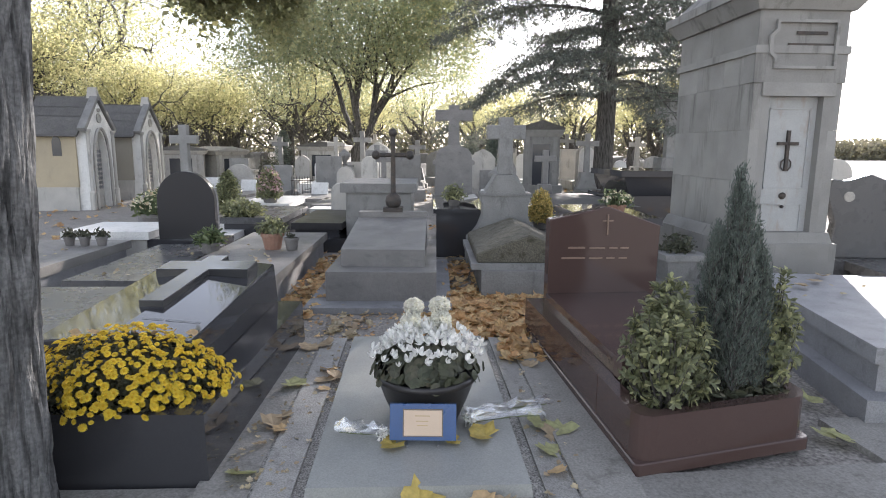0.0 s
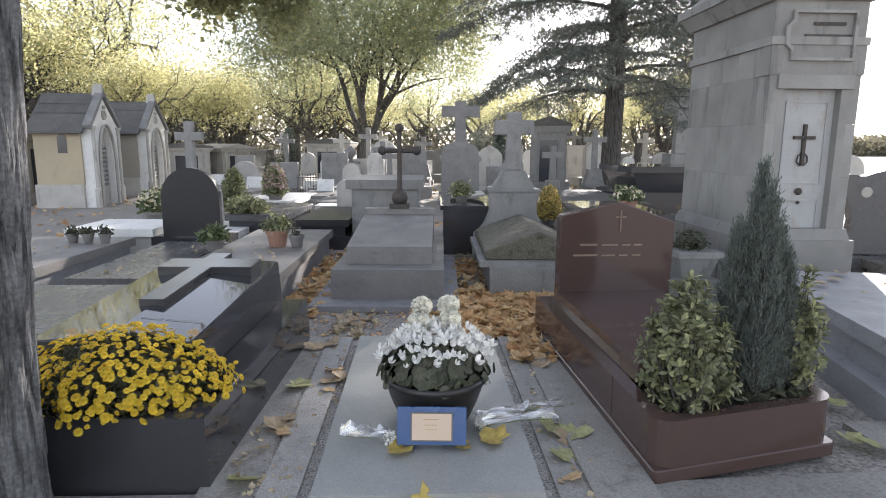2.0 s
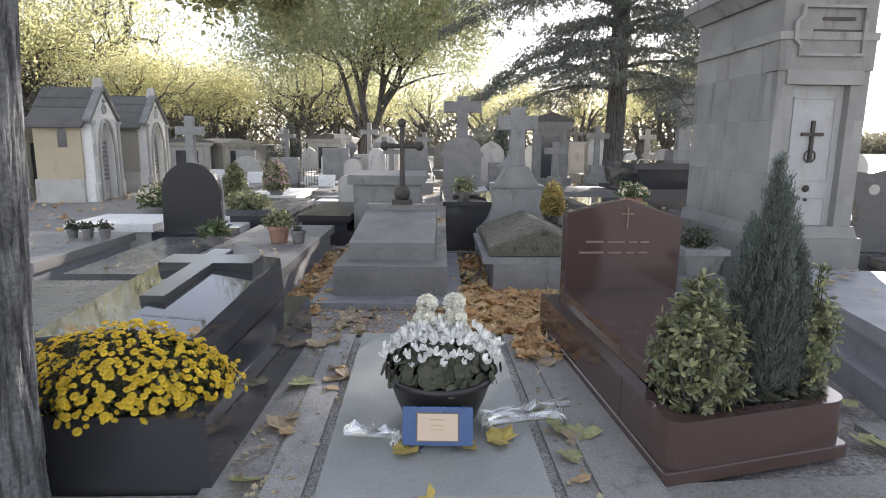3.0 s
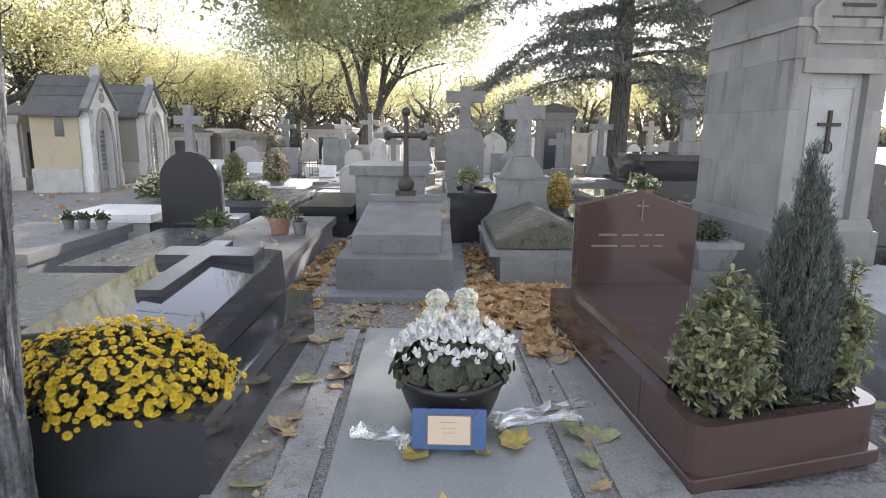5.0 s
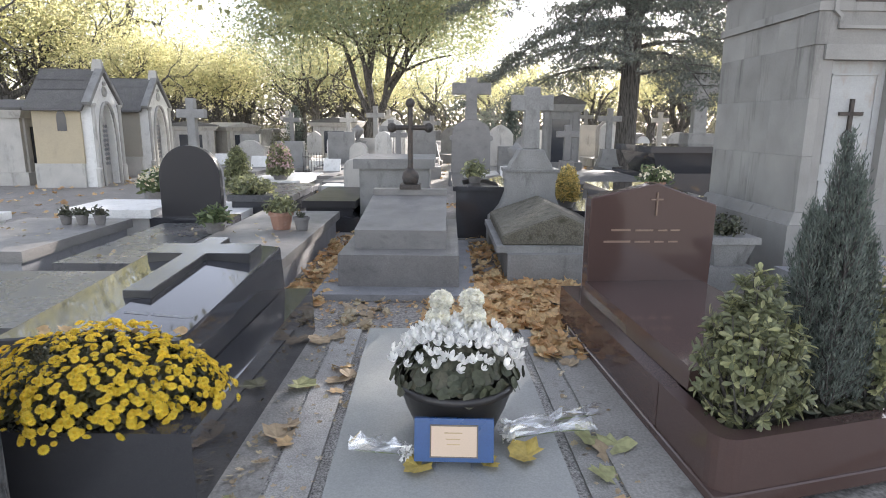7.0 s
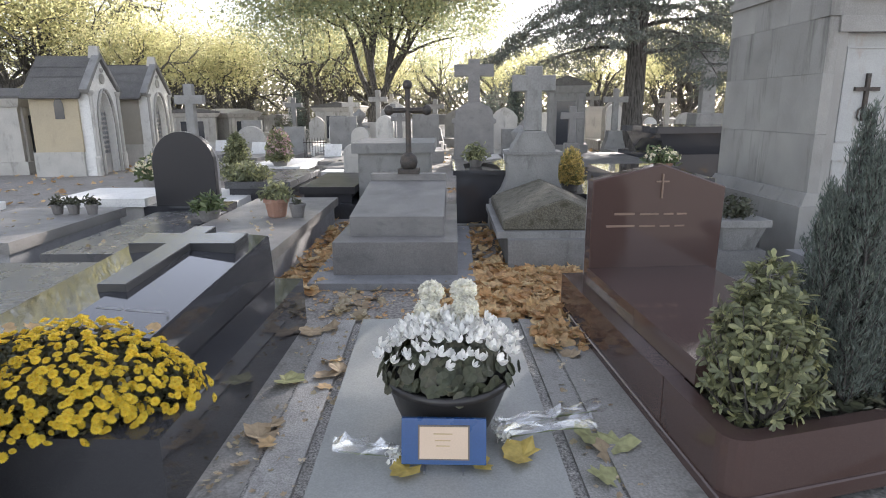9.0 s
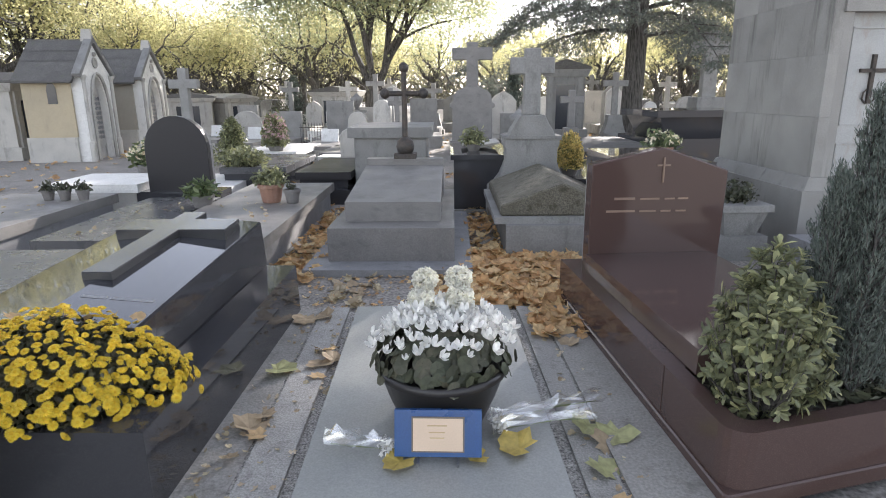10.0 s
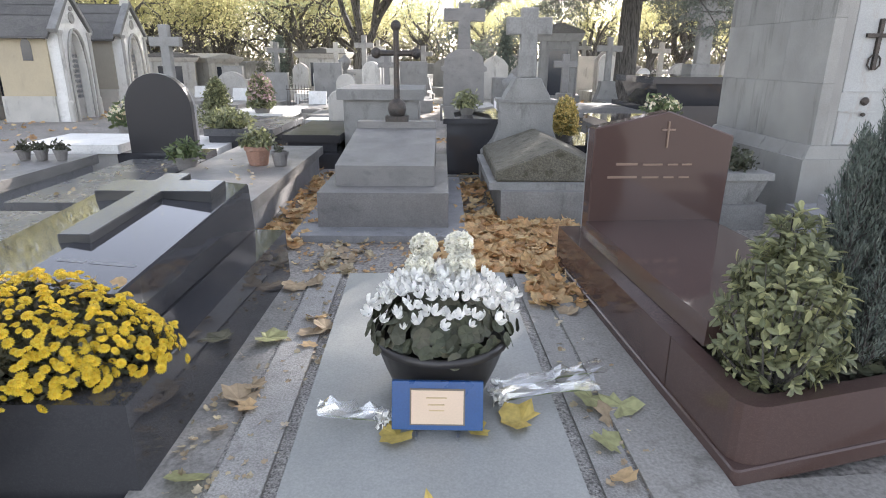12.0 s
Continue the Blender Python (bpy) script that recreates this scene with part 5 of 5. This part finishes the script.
sar = thing("sarcophagus", "heavy black stone sarcophagus on a dark plinth", "sarcophagus", (4.1, 12.3, 0), 6)
part("plinth", blk(-0.75, 1.2, -0.5, 1.3, 0, 0.62, 0.02), "black_granite", sar)
part("body", blk(-0.45, 0.95, -0.3, 1.1, 0.62, 1.0, 0.02, (-0.62, 1.1, -0.42, 1.22)), "black_granite", sar)
part("lid", blk(-0.7, 1.2, -0.5, 1.3, 1.0, 1.12, 0.03), "black_granite", sar)
ht = thing("hipped_tomb", "grey tomb with a hipped stone lid", "tomb", (2.9, 11.3, 0), 2)
part("base", blk(-0.9, 0.7, 0, 2.0, 0, 0.46, 0.015), "slate", ht)
part("lid", blk(-1.0, 0.8, -0.1, 2.1, 0.46, 0.58, 0.02, (-0.35, 0.2, 0.4, 1.7)), "slate", ht)
near_stones = ((1.7, 17, 0.6, 1.2, "grey_stone", "round"), (-2.75, 16.5, 0.5, 1.0, "pale_stone", "round"), (-3.6, 18.5, 0.8, 1.25, "grey_stone", "flat"), (-4.8, 17.2, 0.8, 1.0, "grey_stone", "flat"), (-6.2, 18, 0.9, 1.0, "pale_stone", "round"),
               (8.2, 16.5, 0.8, 1.2, "grey_stone", "point"), (-2.02, 11.4, 0.33, 0.86, "pale_stone", "round"), (-1.82, 14.4, 0.4, 1.32, "pale_stone", "round"), (11, 17, 0.9, 1.3, "pale_stone", "round"), (14, 18, 0.9, 1.2, "pale_stone", "flat"),
               (0.93, 18, 0.4, 1.36, "pale_stone", "point"), (1.12, 16.2, 0.4, 0.95, "grey_stone", "flat"))
far_stones = ((5.3, 22.5, 0.9, 1.75, "pale_stone", "point"), (4.9, 24, 0.7, 1.5, "pale_stone", "flat"), (1.2, 19.5, 0.8, 1.5, "pale_stone", "point"), (-1.2, 19, 0.8, 1.3, "grey_stone", "flat"), (-2.3, 20.5, 0.9, 1.7, "pale_stone", "point"),
               (6.9, 20, 0.7, 1.3, "pale_stone", "round"), (0.7, 23, 0.8, 1.4, "pale_stone", "round"), (-0.4, 26, 0.9, 1.4, "grey_stone", "point"), (2.6, 26, 0.9, 1.5, "pale_stone", "flat"), (12.5, 20, 1.0, 1.5, "grey_stone", "point"),
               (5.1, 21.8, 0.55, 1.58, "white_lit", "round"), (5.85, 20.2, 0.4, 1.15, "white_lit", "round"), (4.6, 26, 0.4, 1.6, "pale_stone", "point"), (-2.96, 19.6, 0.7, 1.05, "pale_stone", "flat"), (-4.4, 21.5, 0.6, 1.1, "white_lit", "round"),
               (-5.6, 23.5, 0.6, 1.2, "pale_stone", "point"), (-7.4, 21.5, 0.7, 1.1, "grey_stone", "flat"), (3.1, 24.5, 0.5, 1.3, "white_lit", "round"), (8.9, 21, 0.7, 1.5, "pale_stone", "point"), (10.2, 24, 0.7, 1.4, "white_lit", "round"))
for x, y, w, hgt, mt, tp in near_stones + far_stones:
    slab_stone("sunlit white headstone among the graves" if mt == "white_lit" else "pale weathered headstone among the graves" if mt == "pale_stone" else "grey weathered headstone among the graves", (x, y, 0), rng.uniform(-6, 6), w, hgt, mt, tp)
for x, y, hgt in ((-3.05, 22, 2.1), (-2.0, 17.5, 1.6), (-4.2, 23, 1.9), (-6.6, 24, 1.9), (-1.1, 23, 1.8), (2.2, 22, 1.7), (0.5, 28, 2.0), (7.6, 24, 2.0), (-3.3, 28, 2.1), (1.6, 31, 2.1), (-7.6, 27, 2.0), (5.8, 29, 2.2)):
    cross_tomb("weathered stone cross among the far graves", (x, y, 0), rng.uniform(-5, 5), "grey_stone" if rng.uniform() < 0.5 else "pale_stone", 0.65, hgt, 0.16, (0.65, 0.4, hgt * 0.42, 0.4), 1.6, "distant crosses")
for k in range(46):
    x, y = rng.uniform(-16, 16), rng.uniform(24, 60)
    ledger("low tomb among the far graves", (x, y, 0), rng.uniform(-4, 4), 1.0, 2.0, rng.uniform(0.4, 1.3), ["pale_stone", "grey_stone", "tomb_granite"][k % 3], group="far tombs")


for x, y, r, hgt, mt, conic, lab in ((-6.75, 25, 0.5, 2.1, "thuja", True, "dark cypress among the far graves"), (-5.95, 20.4, 0.42, 1.15, "dark_herb", False, "dark evergreen bush between the tombs"), (-3.9, 20.2, 0.34, 0.95, "dark_herb", False, "dark evergreen bush between the tombs"), (1.6, 20.6, 0.55, 2.2, "thuja", True, "dark cypress behind the stone crosses"), (1.0, 25, 0.6, 2.1, "thuja", False, "dark rounded evergreen behind the stone crosses")):
    tagged(shrub("evergreen_shrub", lab, (x, y, 0), r, r, hgt, 90, 30, 0.06, mt, rng, 1.6, conic, 0.06), group="evergreens among the graves")

# ---- trees ----
def tree(name, label, at, height, trunk_r, fork, limbs, depth, leaf, per, leaf_mat, bark_mat, rng, lean=0.55, limb_len=None, spread=0.5, fork_dirs=None, flat=0.0, scale_r=0.6, fill=None, seed=1, crook=0.22, bare=0.0):
    ob = thing(name, label, "tree", at)
    rng = np.random.default_rng(seed)
    data, tips = ([], []), []
    tube([(0, 0, -0.1), (rng.normal(0, 0.04), 0, fork * 0.4), (0.03, 0.02, fork)], [trunk_r * 1.25, trunk_r, trunk_r * 0.92], 12, data)
    for k in range(limbs):
        a = 2 * math.pi * (k + rng.uniform(-0.2, 0.2)) / limbs
        hd = fork_dirs[k] if fork_dirs else (math.cos(a) * lean, math.sin(a) * lean, 1)
        grow((0.02, 0.02, fork * 0.95), hd, limb_len or (height - fork) * 0.42, trunk_r * scale_r, depth, rng, data, tips, crook, 0.1)
    tips = [q for q in tips if q[2] > bare + rng.uniform(0, 0.8)]
    if fill:
        wide, mid, tall, clumps, each = fill
        d = rng.normal(0, 1, (clumps, 3))
        d /= np.linalg.norm(d, axis=1, keepdims=True)
        d *= rng.uniform(0.55, 1.03, (clumps, 1)) * [wide, wide, tall]
        keep = (d[:, 2] > -tall * 0.45) | (np.hypot(d[:, 0], d[:, 1]) > wide * 0.66)
        tips = tips + [tuple(q) for q in np.repeat(d[keep] + [0, 0, mid], each, axis=0) + rng.normal(0, 0.3, (int(keep.sum()) * each, 3))]
    part("trunk", data, bark_mat, ob)
    part("crown", leaves(tips, leaf, rng, per, spread, flat), leaf_mat, ob)
    return ob


maple = tree("maple_tree", "maple with several stems and green to yellow autumn leaves", (-3.42, 23.9, 0), 13, 0.27, 1.55, 6, 4, 0.1, 15, "leaf_green", "bark_dark", rng, 0.5, 3.2, 0.34, [(-0.55, 0.1, 1), (-0.25, 0.3, 1), (0.02, -0.15, 1), (0.28, 0.2, 1), (0.55, -0.1, 1), (0.85, 0.2, 0.9)], 0.0, 0.5, (4.9, 6.7, 4.4, 640, 11), 5, bare=3.6)
alley = [tree("alley_tree", "autumn tree with yellow-green leaves on crooked dark limbs", (-15, 30, 0), 9, 0.22, 1.5, 4, 4, 0.082, 18, "leaf_yellow", "bark_dark", rng, 0.75, 2.3, 0.42, scale_r=0.62, seed=11, crook=0.6, bare=2.5),
         tree("alley_tree", "autumn tree with yellow leaves on crooked dark limbs", (-10.5, 27, 0), 8, 0.2, 1.2, 4, 4, 0.082, 18, "leaf_yellow", "bark_dark", rng, 0.9, 2.0, 0.42, scale_r=0.62, seed=23, crook=0.65, bare=2.5),
         tree("alley_tree", "autumn tree with olive leaves on crooked dark limbs", (-20, 36, 0), 10, 0.22, 2.0, 4, 4, 0.082, 17, "leaf_olive", "bark_dark", rng, 0.6, 2.7, 0.55, scale_r=0.6, seed=37, crook=0.5, bare=2.5)]
for ob in alley:
    tagged(ob, group="autumn trees")
spots = [(-13, 24, 0.72), (-18.5, 27, 1.15), (-8.5, 33, 0.85), (-12.5, 36, 0.82), (-17, 42, 0.93), (-23, 33, 1.4), (-11, 47, 1.0), (-6, 44, 0.9), (-2.5, 52, 0.95), (3, 56, 0.9), (8, 52, 0.8), (13, 60, 0.85), (-17.5, 21.5, 1.1), (5, 43, 0.95), (10.5, 46, 1.05), (15.5, 50, 1.05), (21, 55, 1.05), (2, 47, 1.0), (12.5, 41, 0.9), (9.4, 27, 1.0), (12.5, 33, 1.05), (7.5, 35, 0.85), (26, 60, 0.9), (-7, 29.5, 0.75), (-11.5, 31, 0.72), (-9.5, 40, 0.95), (-17.6, 23.8, 0.95), (-15.5, 33, 0.76), (-5.5, 36, 0.9), (-19, 31, 1.4), (-7.2, 38, 1.0), (-3, 62, 1.1), (4.5, 64, 1.1)]
for i, (x, y, s) in enumerate(spots):
    o = copy_thing(alley[i % 3], pose(x, y, 0, 0, 0, i * 77))
    s *= 1.3 if x < 0 else 1.1
    o.scale = (s, s, s)


def cedar(at, height, rng):
    """Boughs leave the trunk almost level and droop; sprays of needles hang from their side twigs."""
    ob = thing("cedar_tree", "tall dark cedar with drooping layered boughs", "tree", at)
    data, pts = ([], []), []
    tube([(0, 0, -0.1), (0.05, 0, 3), (0.0, 0, 7), (0, 0, height)], [0.34, 0.3, 0.25, 0.05], 12, data)
    z, k = 3.0, 0
    while z < height - 0.6:
        reach = 5.3 * (1 - (z / height) ** 2.2) + 0.6
        a = k * 2.399 + rng.uniform(-0.3, 0.3)
        ln = reach * rng.uniform(0.7, 1.12)
        c, s = math.cos(a), math.sin(a)
        sag = rng.uniform(1.2, 2.0)
        sway = rng.normal(0, 0.35)
        line = []
        for q in range(11):
            t = q / 10
            line.append(Vector((c * ln * t - s * sway * t * t, s * ln * t + c * sway * t * t, z + 0.6 * math.sin(t * 2.2) - sag * t * t)))
        tube(line, [0.075 * (1 - 0.88 * q / 10) for q in range(11)], 5, data)
        for q in range(2, 11):
            for side in (-1, 1):
                base = line[q]
                tl = ln * 0.3 * (1.15 - 0.06 * q) * rng.uniform(0.5, 1.25)
                end = base + Vector((c * 0.7 - s * side, s * 0.7 + c * side, rng.uniform(-0.55, -0.1))) * tl
                tube([base, (base + end) / 2 + Vector((0, 0, 0.08)), end], [0.016, 0.011, 0.004], 4, data)
                for w in np.linspace(0.15, 1.05, 8):
                    p = base.lerp(end, w)
                    pts.append((p.x, p.y, p.z + 0.08 * (1 - abs(2 * w - 1)) - 0.05))
        z += 0.16
        k += 1
    part("trunk", data, "bark_dark", ob)
    part("needles", leaves(pts, 0.05, rng, 20, (0.11, 0.11, 0.075), 0.2, 2.4, 0.8), "needle", ob)
    return ob


cedar((5.2, 20.0, 0), 13.5, np.random.default_rng(9))

far = rng.uniform(0, 1, (90000, 3)) * [260, 14, 1] + [-130, 92, 0]
far[:, 2] = far[:, 2] ** 1.15 * (8.0 + 2.5 * np.sin(far[:, 0] * 0.21) + 1.5 * np.sin(far[:, 0] * 0.63 + 1)) * np.where(far[:, 0] > 42, 0.3, 1.0)   # the wood sinks to a hedge in the east
solo("far_woods", leaves(far, 0.55, rng), "leaf_far", "belt of far autumn trees beyond the graves", "trees", kind="stuff")

# ---- near tree with an overhanging bough ----
near = thing("roadside_tree", "tree with deeply furrowed grey bark and a leafy overhanging bough", "tree", (-1.83, 2.17, 0))
bm = bmesh.new()
rows_n, seg = 110, 200
ringv = []
for i in range(rows_n + 1):
    z = -0.1 + 5.2 * i / rows_n
    r0 = 0.245 + 0.045 * math.exp(-max(z, 0) * 2.2) + 0.012 * z
    ring = []
    for j in range(seg):
        a = 2 * math.pi * j / seg
        f = noise.noise(Vector((math.cos(a) * 5.5, math.sin(a) * 5.5, z * 1.1))) * 0.018
        f -= 0.026 * (1 - min(1, 4 * abs(noise.noise(Vector((math.cos(a) * 9, math.sin(a) * 9, z * 1.7))))))   # furrows between the ridges
        f -= 0.012 * (1 - min(1, 4 * abs(noise.noise(Vector((math.cos(a) * 19 + 7, math.sin(a) * 19, z * 4))))))
        ring.append(bm.verts.new(((r0 + f) * math.cos(a) - 0.045 + 0.06 * z, (r0 + f) * math.sin(a), z)))
    ringv.append(ring)
for a, b in zip(ringv, ringv[1:]):
    for j in range(seg):
        bm.faces.new((a[j], a[(j + 1) % seg], b[(j + 1) % seg], b[j]))
bm.faces.new(ringv[-1])
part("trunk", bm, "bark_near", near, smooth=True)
data, tips = ([], []), []
rng_b, rng = rng, np.random.default_rng(3)
tube([(0.2, 0, 4.6), (0.15, 1.6, 5.3), (-0.1, 3.6, 4.75), (-0.48, 5.3, 3.5)], [0.13, 0.1, 0.07, 0.035], 8, data)
for k in range(16):
    f = k / 15
    side = -1 if k % 2 else 1
    p = Vector((-0.44 - 0.16 * f, 4.6 + 0.7 * f, 4.04 - 0.54 * f))
    grow(p, (side * 0.9, rng.uniform(-0.25, 0.3), -0.22 - 0.2 * f), 0.32 + 0.08 * (k % 3), 0.014, 2, rng, data, tips, 0.3, -0.05)
part("bough", data, "bark_dark", near)
tips = [q for q in tips if q[2] > 2.8]
part("foliage", leaves(tips, 0.085, rng, 30, 0.14, 0.2), "leaf_olive", near, "yellow-green leaves")
rng = rng_b

# ---- fallen leaves ----
def patch(x0, x1, y0, y1, z=0.0, power=1.0):
    return lambda g: (x0 + (x1 - x0) * g.uniform() ** power, y0 + (y1 - y0) * g.uniform(), z)
lit = strewn("leaf_litter", patch(0.05, 1.02, 4.65, 6.05), 760, 0.115, "litter", rng, heap=0.05)
solo("leaf_litter", lit, "litter", "drift of orange-brown fallen maple leaves between the tombs", "leaves", kind="stuff")
solo("leaf_litter", strewn("l", patch(-1.62, -1.2, 5.2, 8.2), 380, 0.1, "litter", rng, heap=0.05), "litter", "orange-brown fallen leaves lying along a tomb", "leaves", kind="stuff")
solo("leaf_litter", strewn("l", patch(0.0, 0.4, 5.5, 8.2), 200, 0.1, "litter", rng, heap=0.04), "litter", "brown fallen leaves lying beside a tomb", "leaves", kind="stuff")
solo("leaf_litter", strewn("l", patch(-0.35, 0.2, 4.75, 5.5), 120, 0.1, "litter", rng, heap=0.03), "litter", "brown fallen leaves on bare earth behind the slab", "leaves", kind="stuff")
solo("leaf_litter", strewn("l", patch(0.45, 0.86, 4.05, 4.95, 0.05), 150, 0.11, "litter", rng, heap=0.03), "litter", "brown fallen leaves on the kerb", "leaves", kind="stuff")
solo("leaf_litter", strewn("l", patch(-1.0, -0.62, 4.45, 5.5), 60, 0.09, "litter_pale", rng, heap=0.01), "litter_pale", "dull scattered leaves on the earth", "leaves", kind="stuff")
solo("leaf_litter", strewn("l", patch(-12, 12, 8, 30), 1500, 0.12, "litter", rng, heap=0.01), "litter", "fallen leaves scattered among the far graves", "leaves", kind="stuff")
def lay(x, y, z, size, mt, lab, group="leaves on the kerbs"):
    v, f = leaf_shape(rng, size)
    o = solo("fallen_leaf", (v, f), mt, lab, "leaf", (x, y, z + 0.006), 0, group)
    o.rotation_euler = (rng.normal(0, 0.15), rng.normal(0, 0.15), 0)
for x, y, s, mt in ((-0.94, 2.53, 0.15, "leaf_dull"), (-0.92, 3.03, 0.13, "litter_pale"), (-0.9, 3.14, 0.1, "litter_pale"), (-0.86, 2.98, 0.08, "litter"), (-0.93, 2.82, 0.06, "litter_pale"), (-0.97, 3.59, 0.15, "leaf_dull"), (-0.76, 3.65, 0.13, "litter_pale"), (-0.7, 3.72, 0.12, "litter_pale"), (-0.78, 3.84, 0.11, "litter"), (-0.74, 3.52, 0.08, "litter"), (-1.01, 4.32, 0.16, "litter_pale"), (-0.88, 4.36, 0.13, "litter_pale"), (0.54, 3.08, 0.14, "leaf_dull"), (0.53, 2.8, 0.13, "leaf_dull"), (0.54, 2.58, 0.09, "litter"), (0.65, 3.03, 0.14, "leaf_dull"), (0.57, 2.95, 0.12, "litter_pale"), (0.67, 4.24, 0.12, "leaf_gold"), (0.6, 3.95, 0.1, "litter_pale"), (0.17, 2.34, 0.1, "litter"), (0.26, 2.32, 0.09, "litter_pale"), (-0.09, 2.33, 0.16, "leaf_gold")):
    lay(x, y, 0.055, s * 1.25, mt, "large curled yellow-brown maple leaf on the kerb")
for x, y, s in ((0.22, 2.84, 0.16), (-0.24, 2.74, 0.13), (0.06, 2.78, 0.1)):
    lay(x, y, 0.1, s * 1.15, "leaf_gold", "yellow maple leaf lying on the pale slab", "leaves on the slab")
for x, y in ((2.06, 3.03), (2.14, 2.96), (2.24, 3.43)):
    lay(x, y, 0.04, 0.15, "leaf_dull", "yellow-green maple leaf at the foot of the tomb")
solo("leaf_crumbs", strewn("l", patch(-1.05, -0.66, 2.4, 4.4, 0.045), 130, 0.03, "litter_pale", rng, heap=0.004), "litter_pale", "crumbs of dry leaf on the concrete kerbs", "leaves", kind="stuff")
solo("leaf_crumbs", strewn("l", patch(0.44, 0.7, 2.4, 4.4, 0.045), 90, 0.03, "litter_pale", rng, heap=0.004), "litter_pale", "crumbs of dry leaf along the slab", "leaves", kind="stuff")
solo("leaf_crumbs", strewn("l", patch(-1.2, 0.4, 4.6, 5.6, 0.0), 260, 0.035, "litter", rng, heap=0.004), "litter", "crumbs of dry leaf on bare earth", "leaves", kind="stuff")
for x0, x1, y0, y1, z, n in ((-2.5, -1.75, 5.2, 7.3, 0.335, 26), (-3.4, -2.9, 5.6, 7.2, 0.305, 16), (-4.9, -4.1, 5.7, 7.0, 0.385, 14), (2.6, 3.5, 3.5, 5.0, 0.455, 12)):
    solo("leaf_crumbs", strewn("l", patch(x0, x1, y0, y1, z), n, 0.045, "litter_pale", rng, heap=0.002), "litter_pale", "scraps of dry leaf on a granite tomb", "leaves", kind="stuff")
